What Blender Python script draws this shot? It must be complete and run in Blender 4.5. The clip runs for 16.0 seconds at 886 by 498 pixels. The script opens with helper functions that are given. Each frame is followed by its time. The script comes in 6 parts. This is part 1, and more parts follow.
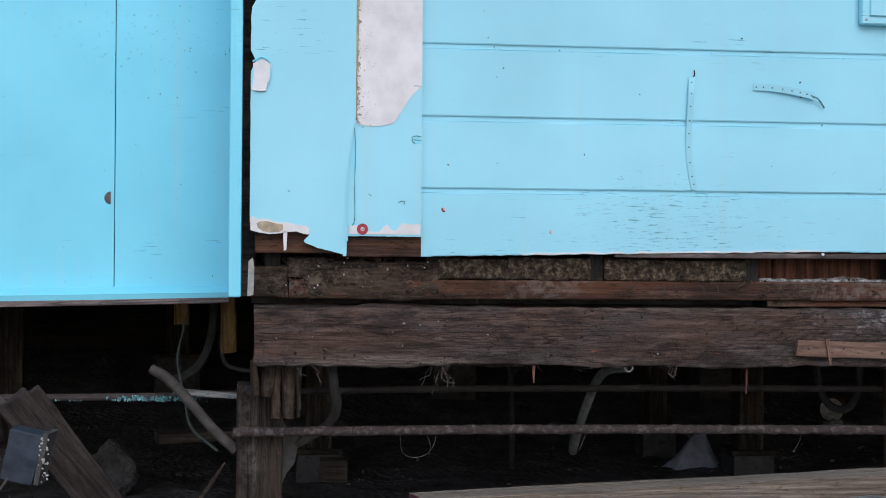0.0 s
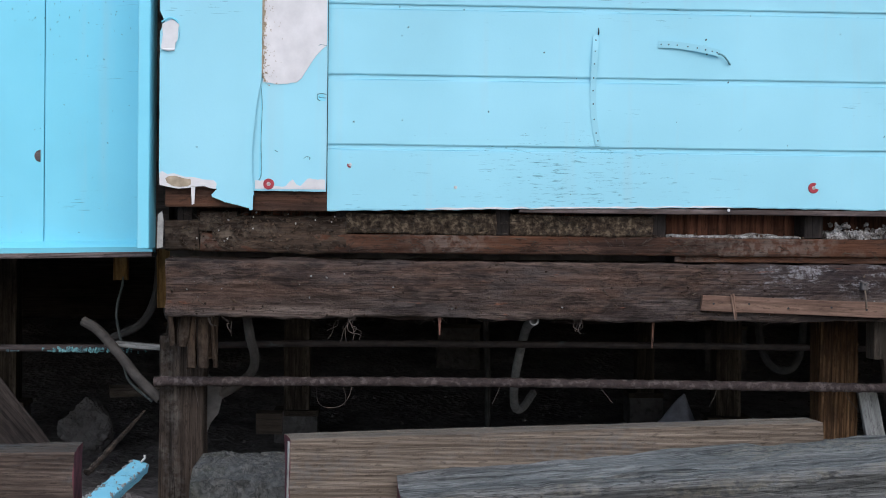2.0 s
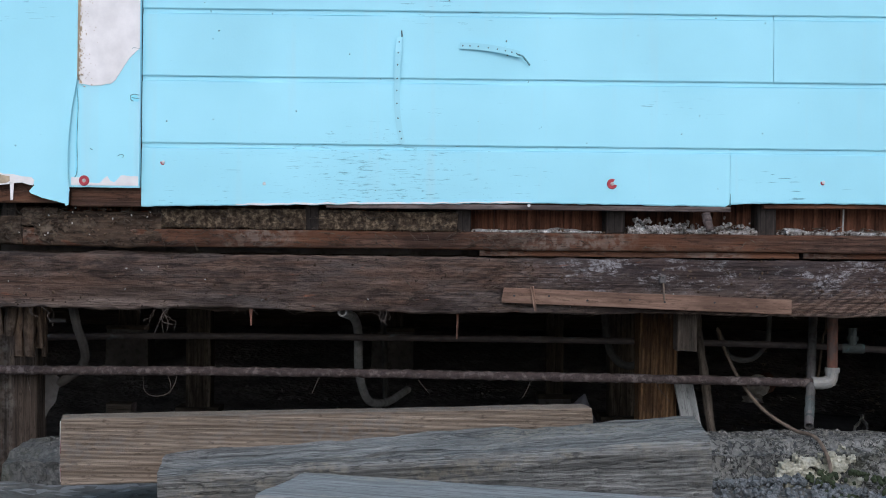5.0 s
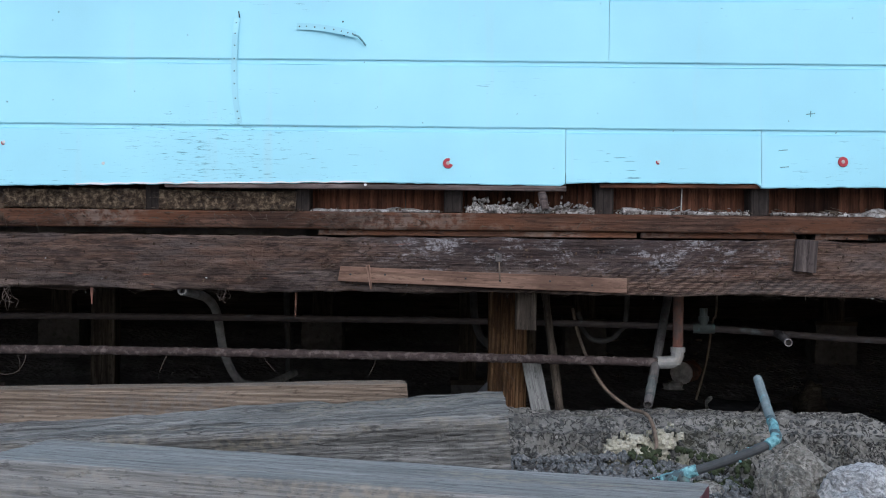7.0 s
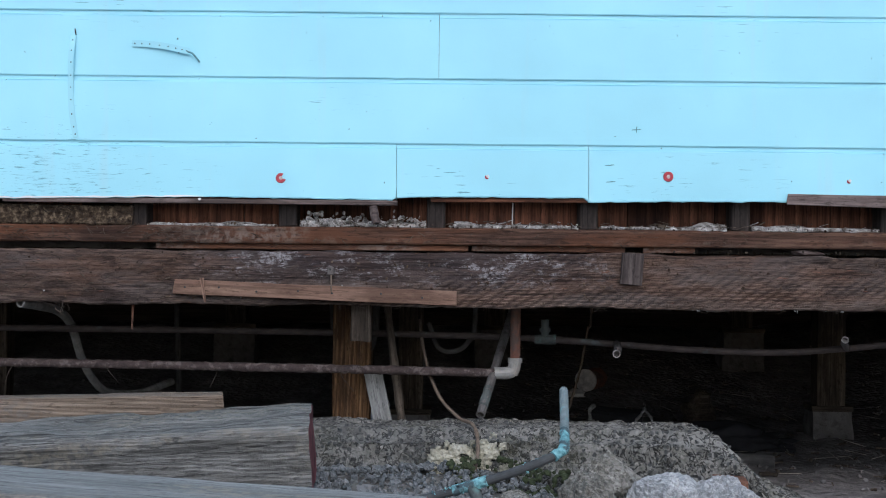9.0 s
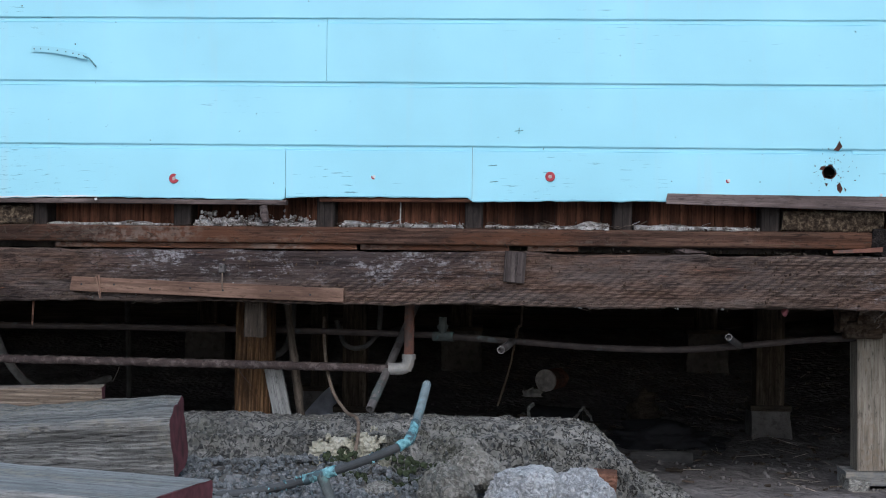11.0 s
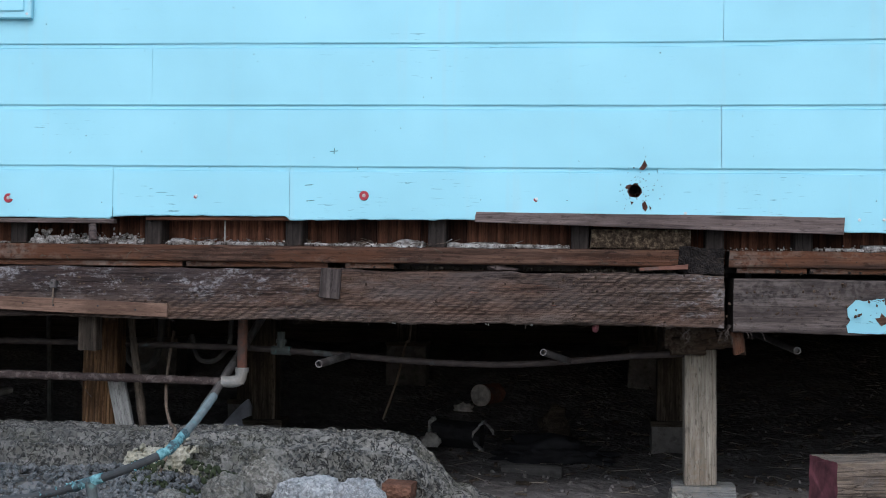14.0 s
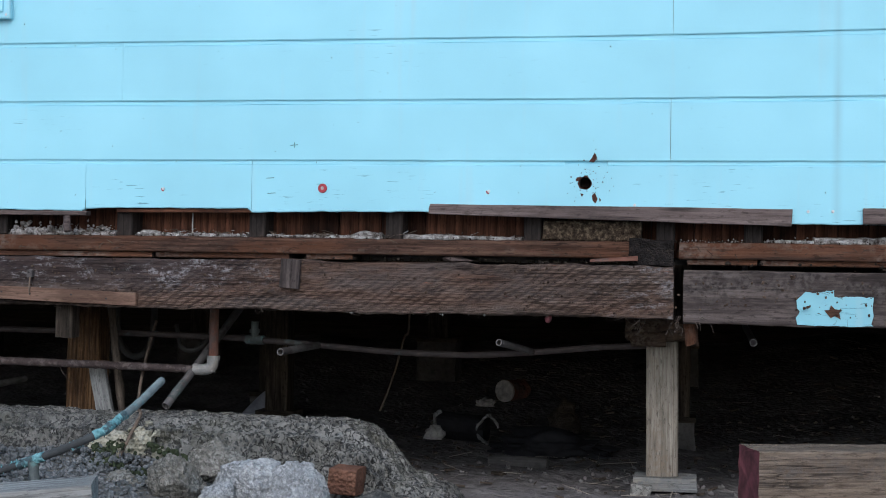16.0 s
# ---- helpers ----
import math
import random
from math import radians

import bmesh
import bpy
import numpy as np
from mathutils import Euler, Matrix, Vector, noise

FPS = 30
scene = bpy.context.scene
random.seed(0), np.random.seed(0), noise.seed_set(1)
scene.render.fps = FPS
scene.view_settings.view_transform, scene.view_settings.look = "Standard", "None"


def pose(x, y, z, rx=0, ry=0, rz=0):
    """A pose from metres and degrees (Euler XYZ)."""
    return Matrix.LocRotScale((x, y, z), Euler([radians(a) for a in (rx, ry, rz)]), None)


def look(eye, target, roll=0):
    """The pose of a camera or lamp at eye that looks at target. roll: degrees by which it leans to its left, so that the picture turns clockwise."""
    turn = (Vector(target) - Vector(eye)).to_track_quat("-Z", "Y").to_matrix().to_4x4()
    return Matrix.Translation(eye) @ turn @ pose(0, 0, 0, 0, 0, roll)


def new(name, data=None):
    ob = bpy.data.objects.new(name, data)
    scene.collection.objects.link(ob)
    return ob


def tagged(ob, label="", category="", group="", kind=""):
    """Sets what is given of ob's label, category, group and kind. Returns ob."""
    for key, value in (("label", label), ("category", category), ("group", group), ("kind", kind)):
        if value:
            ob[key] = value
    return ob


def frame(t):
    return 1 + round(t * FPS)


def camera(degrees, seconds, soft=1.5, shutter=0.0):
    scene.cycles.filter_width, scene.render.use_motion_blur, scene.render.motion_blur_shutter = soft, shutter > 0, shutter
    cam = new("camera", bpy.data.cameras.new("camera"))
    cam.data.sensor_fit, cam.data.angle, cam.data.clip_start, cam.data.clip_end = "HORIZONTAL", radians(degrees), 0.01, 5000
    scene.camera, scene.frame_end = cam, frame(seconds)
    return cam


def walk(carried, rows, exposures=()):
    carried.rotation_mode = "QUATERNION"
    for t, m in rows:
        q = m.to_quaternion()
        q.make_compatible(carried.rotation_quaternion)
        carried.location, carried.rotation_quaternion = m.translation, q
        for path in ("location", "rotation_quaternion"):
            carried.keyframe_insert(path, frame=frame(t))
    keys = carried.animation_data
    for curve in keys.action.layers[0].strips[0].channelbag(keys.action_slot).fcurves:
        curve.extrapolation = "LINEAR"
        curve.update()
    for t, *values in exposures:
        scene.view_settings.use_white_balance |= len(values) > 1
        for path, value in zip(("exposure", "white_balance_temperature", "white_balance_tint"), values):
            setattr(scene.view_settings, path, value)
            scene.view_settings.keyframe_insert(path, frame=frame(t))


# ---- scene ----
cam = camera(33.9, 16.0, soft=1.0)
PATH = [
    (0.0, (0.209, -3.463, 0.978), (0.454, -1.478, 0.972), 0.5),
    (0.5, (0.321, -3.496, 0.975), (0.514, -1.506, 0.955), 0.6),
    (1.0, (0.439, -3.524, 0.946), (0.593, -1.53, 0.924), 0.6),
    (1.5, (0.553, -3.56, 0.916), (0.677, -1.564, 0.894), 0.6),
    (2.0, (0.678, -3.596, 0.903), (0.785, -1.599, 0.878), 0.6),
    (2.5, (0.79, -3.631, 0.894), (0.884, -1.633, 0.868), 0.6),
    (3.0, (0.895, -3.656, 0.896), (0.984, -1.658, 0.869), 0.6),
    (5.5, (1.439, -3.77, 0.831), (1.449, -1.77, 0.832), 0.6),
    (6.0, (1.56, -3.769, 0.811), (1.564, -1.769, 0.811), 0.6),
    (6.5, (1.688, -3.772, 0.798), (1.678, -1.772, 0.796), 0.6),
    (7.0, (1.814, -3.791, 0.806), (1.801, -1.791, 0.801), 0.6),
    (7.5, (1.925, -3.801, 0.811), (1.918, -1.801, 0.806), 0.6),
    (8.0, (2.034, -3.812, 0.818), (2.031, -1.812, 0.813), 0.6),
    (8.5, (2.141, -3.825, 0.829), (2.142, -1.825, 0.826), 0.6),
    (9.0, (2.242, -3.858, 0.838), (2.237, -1.858, 0.837), 0.6),
    (11.5, (2.822, -3.958, 0.815), (2.721, -1.961, 0.826), 0.6),
    (12.0, (2.954, -3.963, 0.808), (2.832, -1.967, 0.827), 0.6),
    (12.5, (3.076, -3.972, 0.813), (2.942, -1.977, 0.838), 0.7),
    (13.0, (3.201, -3.983, 0.821), (3.054, -1.989, 0.845), 0.6),
    (13.5, (3.336, -3.995, 0.835), (3.168, -2.002, 0.856), 0.7),
    (14.0, (3.449, -4.017, 0.835), (3.252, -2.026, 0.861), 0.7),
    (14.5, (3.554, -4.032, 0.838), (3.315, -2.046, 0.863), 0.7),
    (15.0, (3.671, -4.038, 0.837), (3.384, -2.059, 0.863), 0.8),
    (15.5, (3.781, -4.039, 0.825), (3.46, -2.065, 0.852), 0.9),
    (16.0, (3.903, -4.036, 0.805), (3.551, -2.068, 0.834), 0.9),
]
walk(cam, [(t, look(eye, target, roll)) for t, eye, target, roll in PATH],
     exposures=[(0.0, -0.25, 5750, 11), (3.0, -0.12, 5750, 11), (5.9, -0.06, 5720, 11), (7.0, 0.02, 5700, 12), (12.0, -0.04, 5700, 11), (16.0, -0.08, 5700, 10)])

# ---------------------------------------------------------------- light
world = bpy.data.worlds.new("sky")
scene.world = world
world.use_nodes = True
wn = world.node_tree
sky = wn.nodes.new("ShaderNodeTexSky")
sky.sky_type, sky.sun_disc = "NISHITA", False
sky.sun_elevation, sky.sun_rotation = radians(40), radians(170)
sky.air_density, sky.dust_density, sky.ozone_density = 1.0, 3.0, 1.0
wn.nodes["Background"].inputs["Strength"].default_value = 0.15
wn.links.new(sky.outputs["Color"], wn.nodes["Background"].inputs["Color"])
sun = new("sun", bpy.data.lights.new("sun", "SUN"))
sun.data.energy, sun.data.angle, sun.data.color = 1.35, radians(75), (1.0, 0.97, 0.93)
sun.matrix_world = look((1.0, -7.6, 6.9), (2.4, 0.0, 0.5))

# ---------------------------------------------------------------- materials


def shader(name, rough=0.8, metal=0.0, spec=0.3):
    m = bpy.data.materials.new(name)
    m.use_nodes = True
    t = m.node_tree
    b = t.nodes["Principled BSDF"]
    b.inputs["Roughness"].default_value, b.inputs["Metallic"].default_value = rough, metal
    b.inputs["Specular IOR Level"].default_value = spec
    return m, t, b


def coords(t, scale=(1, 1, 1), rot=(0, 0, 0)):
    c, p = t.nodes.new("ShaderNodeTexCoord"), t.nodes.new("ShaderNodeMapping")
    p.inputs["Scale"].default_value = scale
    p.inputs["Rotation"].default_value = rot
    t.links.new(c.outputs["Object"], p.inputs["Vector"])
    return p.outputs["Vector"]


def noisy(t, vec, scale=5.0, detail=4.0, rough=0.55, dist=0.0):
    n = t.nodes.new("ShaderNodeTexNoise")
    for key, v in (("Scale", scale), ("Detail", detail), ("Roughness", rough), ("Distortion", dist)):
        n.inputs[key].default_value = v
    t.links.new(vec, n.inputs["Vector"])
    return n.outputs["Fac"]


def ramp(t, fac, stops):
    r = t.nodes.new("ShaderNodeValToRGB")
    e = r.color_ramp.elements
    while len(e) < len(stops):
        e.new(0.5)
    for el, (p, c) in zip(e, stops):
        el.position, el.color = p, (*c, 1) if len(c) == 3 else c
    t.links.new(fac, r.inputs["Fac"])
    return r.outputs["Color"]


def grey(t, fac, a, b):
    return ramp(t, fac, [(a, (0, 0, 0)), (b, (1, 1, 1))])


def mix(t, fac, a, b, kind="MIX"):
    x = t.nodes.new("ShaderNodeMix")
    x.data_type, x.blend_type = "RGBA", kind
    for sock, v in ((x.inputs[0], fac), (x.inputs[6], a), (x.inputs[7], b)):
        if isinstance(v, (int, float)):
            sock.default_value = v
        elif isinstance(v, tuple):
            sock.default_value = (*v, 1)
        else:
            t.links.new(v, sock)
    return x.outputs[2]


def calc(t, op, a, b=0.0):
    n = t.nodes.new("ShaderNodeMath")
    n.operation = op
    n.use_clamp = op in ("MULTIPLY", "SUBTRACT")
    for sock, v in zip(n.inputs, (a, b)):
        if isinstance(v, (int, float)):
            sock.default_value = v
        else:
            t.links.new(v, sock)
    return n.outputs[0]


def bump(t, b, height, strength=0.5, dist=0.004):
    n = t.nodes.new("ShaderNodeBump")
    n.inputs["Strength"].default_value, n.inputs["Distance"].default_value = strength, dist
    t.links.new(height, n.inputs["Height"])
    t.links.new(n.outputs["Normal"], b.inputs["Normal"])


def per_object(t, low, high):
    o, r = t.nodes.new("ShaderNodeObjectInfo"), t.nodes.new("ShaderNodeMapRange")
    r.inputs["To Min"].default_value, r.inputs["To Max"].default_value = low, high
    t.links.new(o.outputs["Random"], r.inputs["Value"])
    return r.outputs["Result"]


def tint(t, col, fac):
    h = t.nodes.new("ShaderNodeHueSaturation")
    t.links.new(col, h.inputs["Color"])
    t.links.new(fac, h.inputs["Value"])
    return h.outputs["Color"]


def paint(name, base, chips=0.5, scuffs=True, grime=False):
    """Old brushed house paint with hairline cracks along the boards, chips and faint dirt runs."""
    m, t, b = shader(name, 0.55, spec=0.35)
    big = noisy(t, coords(t), 2.2, 3)
    runs = noisy(t, coords(t, (14, 14, 0.9)), 1.0, 3)
    fine = noisy(t, coords(t, (30, 30, 30)), 6.0, 5)
    dark = tuple(c * 0.93 for c in base)
    pale = tuple(min(0.9, c * 1.05 + 0.02) for c in base)
    col = ramp(t, big, [(0.3, dark), (0.5, base), (0.72, pale)])
    col = mix(t, calc(t, "MULTIPLY", grey(t, runs, 0.58, 0.75), 0.22), col, (0.47, 0.55, 0.56))
    if grime:
        sep = t.nodes.new("ShaderNodeSeparateXYZ")
        t.links.new(coords(t), sep.inputs[0])
        off = calc(t, "ABSOLUTE", calc(t, "ADD", sep.outputs[0], -4.256))
        band = calc(t, "MULTIPLY", ramp(t, off, [(0.0, (1, 1, 1)), (0.017, (0, 0, 0))]), grey(t, big, 0.3, 0.6))
        col = mix(t, calc(t, "MULTIPLY", band, 0.3), col, (0.20, 0.27, 0.33))
    if scuffs:
        zone = grey(t, noisy(t, coords(t, (1.1, 1.1, 3.5)), 1.7, 2), 0.6 - 0.07 * chips, 0.7 - 0.07 * chips)
        crack = grey(t, noisy(t, coords(t, (13, 13, 190)), 1.0, 5, 0.65), 0.62, 0.655)
        speck = grey(t, noisy(t, coords(t, (45, 45, 45)), 1.0, 2, 0.5), 0.765, 0.785)
        mask = calc(t, "MULTIPLY", zone, crack)
        mask = calc(t, "MAXIMUM", mask, calc(t, "MULTIPLY", speck, 0.8))
        if grime:
            # a patch of crazed paint round one stretch of the low boards
            dx = calc(t, "ABSOLUTE", calc(t, "ADD", sep.outputs[0], -1.19))
            dz = calc(t, "ABSOLUTE", calc(t, "ADD", sep.outputs[2], -1.03))
            near = calc(t, "MULTIPLY", ramp(t, dx, [(0.05, (1, 1, 1)), (0.5, (0, 0, 0))]), ramp(t, dz, [(0.06, (1, 1, 1)), (0.17, (0, 0, 0))]))
            craze = noisy(t, coords(t, (22, 22, 200)), 1.0, 7, 0.78)
            mask = calc(t, "MAXIMUM", mask, grey(t, calc(t, "ADD", craze, calc(t, "MULTIPLY", near, 0.10)), 0.655, 0.70))
        col = mix(t, calc(t, "MULTIPLY", mask, 0.75), col, (0.07, 0.21, 0.27))
        high = calc(t, "SUBTRACT", fine, calc(t, "MULTIPLY", mask, 2.0))
        bump(t, b, high, 0.12, 0.002)
    else:
        bump(t, b, fine, 0.08, 0.002)
    t.links.new(col, b.inputs["Base Color"])
    t.links.new(ramp(t, fine, [(0.3, (0.42,) * 3), (0.8, (0.68,) * 3)]), b.inputs["Roughness"])
    return m


def wood(name, dark, mid, light, stain=None, grain=1.0, relief=0.5, saw=0.0, vary=(0.85, 1.15), rough=0.85, check=0.75, bands=0.0, ridge=0.6, blots=0.75, patch=None):
    """Old lumber: the grain runs along the piece's own x."""
    m, t, b = shader(name, rough, spec=0.2)
    ring = noisy(t, coords(t, (1.3, 46 * grain, 46 * grain)), 1.0, 8, 0.74, 0.3)
    fibre = noisy(t, coords(t, (7, 150 * grain, 150 * grain)), 1.0, 6, 0.75)
    blot = noisy(t, coords(t, (2.6, 9, 9)), 1.0, 6, 0.68)
    fine = noisy(t, coords(t, (60, 60, 60)), 1.0, 4, 0.6)
    col = ramp(t, ring, [(0.34, dark), (0.5, mid), (0.66, light)])
    col = mix(t, calc(t, "MULTIPLY", grey(t, fibre, 0.5, 0.6), 0.55), col, tuple(c * 0.55 for c in dark))
    col = mix(t, calc(t, "MULTIPLY", grey(t, blot, 0.5, 0.62), blots), col, tuple(c * 0.6 for c in dark))
    if patch:
        col = mix(t, calc(t, "MULTIPLY", grey(t, noisy(t, coords(t, (1.7, 11, 11)), 1.0, 5, 0.65), 0.46, 0.6), 0.8), col, mix(t, ring, tuple(c * 0.4 for c in patch), tuple(c * 1.6 for c in patch)))
    pit = grey(t, noisy(t, coords(t, (28, 110, 110)), 1.0, 5, 0.7), 0.56, 0.63)
    col = mix(t, calc(t, "MULTIPLY", pit, 0.6), col, tuple(c * 0.4 for c in dark))
    if bands:
        wv = t.nodes.new("ShaderNodeTexWave")
        wv.bands_direction = "DIAGONAL"
        for key, v in (("Scale", 6.2832 / (10 * bands)), ("Distortion", 5.0), ("Detail", 4.0), ("Detail Scale", 0.3), ("Detail Roughness", 0.6)):
            wv.inputs[key].default_value = v
        t.links.new(coords(t, (0.05, 1.15, 0.9)), wv.inputs["Vector"])
        col = mix(t, calc(t, "MULTIPLY", ramp(t, wv.outputs["Fac"], [(0.10, (1, 1, 1)), (0.45, (0, 0, 0))]), ridge), col, tuple(c * 0.7 for c in dark))
    if stain:
        where = calc(t, "MULTIPLY", grey(t, noisy(t, coords(t, (2.2, 7, 7)), 1.0, 4, 0.6), 0.56, 0.66), grey(t, fine, 0.42, 0.58))
        col = mix(t, calc(t, "MULTIPLY", where, 0.5), col, stain)
    lines = noisy(t, coords(t, (0.9, 30 * grain, 30 * grain)), 1.0, 3, 0.5, 0.25)
    split = calc(t, "ABSOLUTE", calc(t, "ADD", lines, -0.5))
    checks = calc(t, "MULTIPLY", ramp(t, split, [(0.0, (1, 1, 1)), (0.03, (0, 0, 0))]), grey(t, noisy(t, coords(t, (3, 12, 12)), 1.0, 3), 0.42, 0.55))
    col = mix(t, calc(t, "MULTIPLY", checks, check), col, tuple(c * 0.25 for c in dark))
    col = tint(t, col, per_object(t, *vary))
    t.links.new(col, b.inputs["Base Color"])
    high = calc(t, "ADD", calc(t, "ADD", ring, calc(t, "MULTIPLY", fibre, 0.5)), calc(t, "SUBTRACT", calc(t, "MULTIPLY", fine, 0.3), calc(t, "MULTIPLY", checks, 1.2)))
    if bands:
        high = calc(t, "ADD", high, calc(t, "MULTIPLY", wv.outputs["Fac"], 1.5 * ridge))
    if saw:
        w = t.nodes.new("ShaderNodeTexWave")
        w.inputs["Scale"].default_value, w.inputs["Distortion"].default_value = 24.0, 1.2
        w.inputs["Detail"].default_value = 2.0
        t.links.new(coords(t, (1, 0.01, 1), (0, radians(62), 0)), w.inputs["Vector"])
        cut = calc(t, "MULTIPLY", w.outputs["Fac"], grey(t, noisy(t, coords(t, (2.5, 2.5, 6)), 1.0, 3), 0.45, 0.62))
        col = mix(t, calc(t, "MULTIPLY", cut, 0.2), col, tuple(c * 1.25 for c in light))
        t.links.new(col, b.inputs["Base Color"])
        high = calc(t, "ADD", high, calc(t, "MULTIPLY", w.outputs["Fac"], saw))
    bump(t, b, high, relief, 0.006)
    return m


def sill_wood(name):
    """The long sill beam: fibrous and decayed at one end, mouldy in the middle, with circular-saw kerfs towards the other end."""
    m, t, b = shader(name, 0.9, spec=0.2)
    sep = t.nodes.new("ShaderNodeSeparateXYZ")
    t.links.new(coords(t), sep.inputs[0])
    x, z = calc(t, "MULTIPLY", sep.outputs[0], 0.25), calc(t, "ADD", calc(t, "MULTIPLY", calc(t, "ADD", sep.outputs[2], 0.075), 6.0), 0.0)
    ring = noisy(t, coords(t, (2.0, 55, 55)), 1.0, 8, 0.75, 0.4)
    fibre = noisy(t, coords(t, (10, 240, 240)), 1.0, 6, 0.75)
    fine = noisy(t, coords(t, (85, 85, 85)), 1.0, 5, 0.7)
    blot = noisy(t, coords(t, (4, 13, 13)), 1.0, 6, 0.7)
    col = ramp(t, ring, [(0.32, (0.030, 0.020, 0.015)), (0.5, (0.108, 0.079, 0.065)), (0.68, (0.225, 0.177, 0.148))])
    warm = grey(t, noisy(t, coords(t, (1.1, 7, 9)), 1.0, 4, 0.6), 0.46, 0.6)
    col = mix(t, calc(t, "MULTIPLY", warm, 0.4), col, mix(t, ring, (0.035, 0.016, 0.010), (0.24, 0.125, 0.075)))
    cool = grey(t, noisy(t, coords(t, (1.6, 9, 9)), 2.0, 4, 0.6), 0.5, 0.62)
    col = mix(t, calc(t, "MULTIPLY", cool, 0.6), col, mix(t, fibre, (0.03, 0.026, 0.026), (0.16, 0.142, 0.135)))
    col = mix(t, calc(t, "MULTIPLY", grey(t, fibre, 0.52, 0.6), 0.6), col, (0.022, 0.015, 0.012))
    col = mix(t, calc(t, "MULTIPLY", grey(t, blot, 0.54, 0.62), 0.7), col, (0.022, 0.017, 0.016))
    # saw kerfs: slanting strokes broken up along the grain
    cuts = []
    for scale, rot, dist in ((17.0, radians(-56), 2.2), (34.0, radians(90), 3.0)):
        w = t.nodes.new("ShaderNodeTexWave")
        w.inputs["Scale"].default_value, w.inputs["Distortion"].default_value, w.inputs["Detail"].default_value = scale, dist, 3.0
        w.inputs["Detail Scale"].default_value = 1.6
        t.links.new(coords(t, (1, 0.01, 1), (0, rot, 0)), w.inputs["Vector"])
        cuts.append(w.outputs["Fac"])
    kerf = calc(t, "MULTIPLY", cuts[0], calc(t, "ADD", calc(t, "MULTIPLY", cuts[1], 0.75), 0.3))
    where = calc(t, "MULTIPLY", ramp(t, x, [(0.24, (0.06,) * 3), (0.56, (1, 1, 1))]), grey(t, noisy(t, coords(t, (2.5, 2.5, 7)), 1.0, 4, 0.6), 0.36, 0.60))
    col = mix(t, calc(t, "MULTIPLY", calc(t, "MULTIPLY", kerf, where), 0.46), col, (0.235, 0.168, 0.128))
    low = calc(t, "SUBTRACT", 1.0, kerf)
    col = mix(t, calc(t, "MULTIPLY", calc(t, "MULTIPLY", grey(t, low, 0.6, 0.95), where), 0.38), col, (0.030, 0.018, 0.013))
    # pale mould on the upper part of the middle stretch
    along = ramp(t, x, [(0.33, (0, 0, 0)), (0.40, (1, 1, 1)), (0.58, (1, 1, 1)), (0.64, (0, 0, 0))])
    dirt = calc(t, "MULTIPLY", along, ramp(t, z, [(0.25, (0, 0, 0)), (0.55, (1, 1, 1))]))
    col = mix(t, calc(t, "MULTIPLY", dirt, 0.55), col, (0.034, 0.028, 0.032))
    spots = calc(t, "MULTIPLY", grey(t, noisy(t, coords(t, (11, 14, 34), (0, 0.35, 0)), 1.0, 7, 0.82), 0.51, 0.60), grey(t, fine, 0.40, 0.54))
    ends = ramp(t, x, [(0.84, (0, 0, 0)), (0.90, (0.6, 0.6, 0.6))])
    col = mix(t, calc(t, "MULTIPLY", calc(t, "MULTIPLY", spots, calc(t, "MAXIMUM", dirt, ends)), 0.75), col, (0.44, 0.43, 0.44))
    red = calc(t, "MULTIPLY", grey(t, noisy(t, coords(t, (6, 20, 34)), 1.3, 4, 0.65), 0.66, 0.72), 0.7)
    col = mix(t, red, col, (0.25, 0.10, 0.055))
    lines = calc(t, "ABSOLUTE", calc(t, "ADD", noisy(t, coords(t, (1.3, 26, 26)), 1.0, 4, 0.6, 0.3), -0.5))
    split = calc(t, "MULTIPLY", ramp(t, lines, [(0.004, (1, 1, 1)), (0.026, (0, 0, 0))]), grey(t, noisy(t, coords(t, (3.5, 12, 12)), 1.0, 3), 0.42, 0.54))
    col = mix(t, calc(t, "MULTIPLY", split, 0.65), col, (0.010, 0.007, 0.006))
    t.links.new(col, b.inputs["Base Color"])
    high = calc(t, "ADD", calc(t, "ADD", ring, calc(t, "MULTIPLY", fibre, 0.6)), calc(t, "ADD", calc(t, "MULTIPLY", fine, 0.5), calc(t, "MULTIPLY", calc(t, "MULTIPLY", kerf, where), 0.5)))
    bump(t, b, calc(t, "ADD", high, calc(t, "MULTIPLY", split, -1.6)), 1.0, 0.009)
    return m


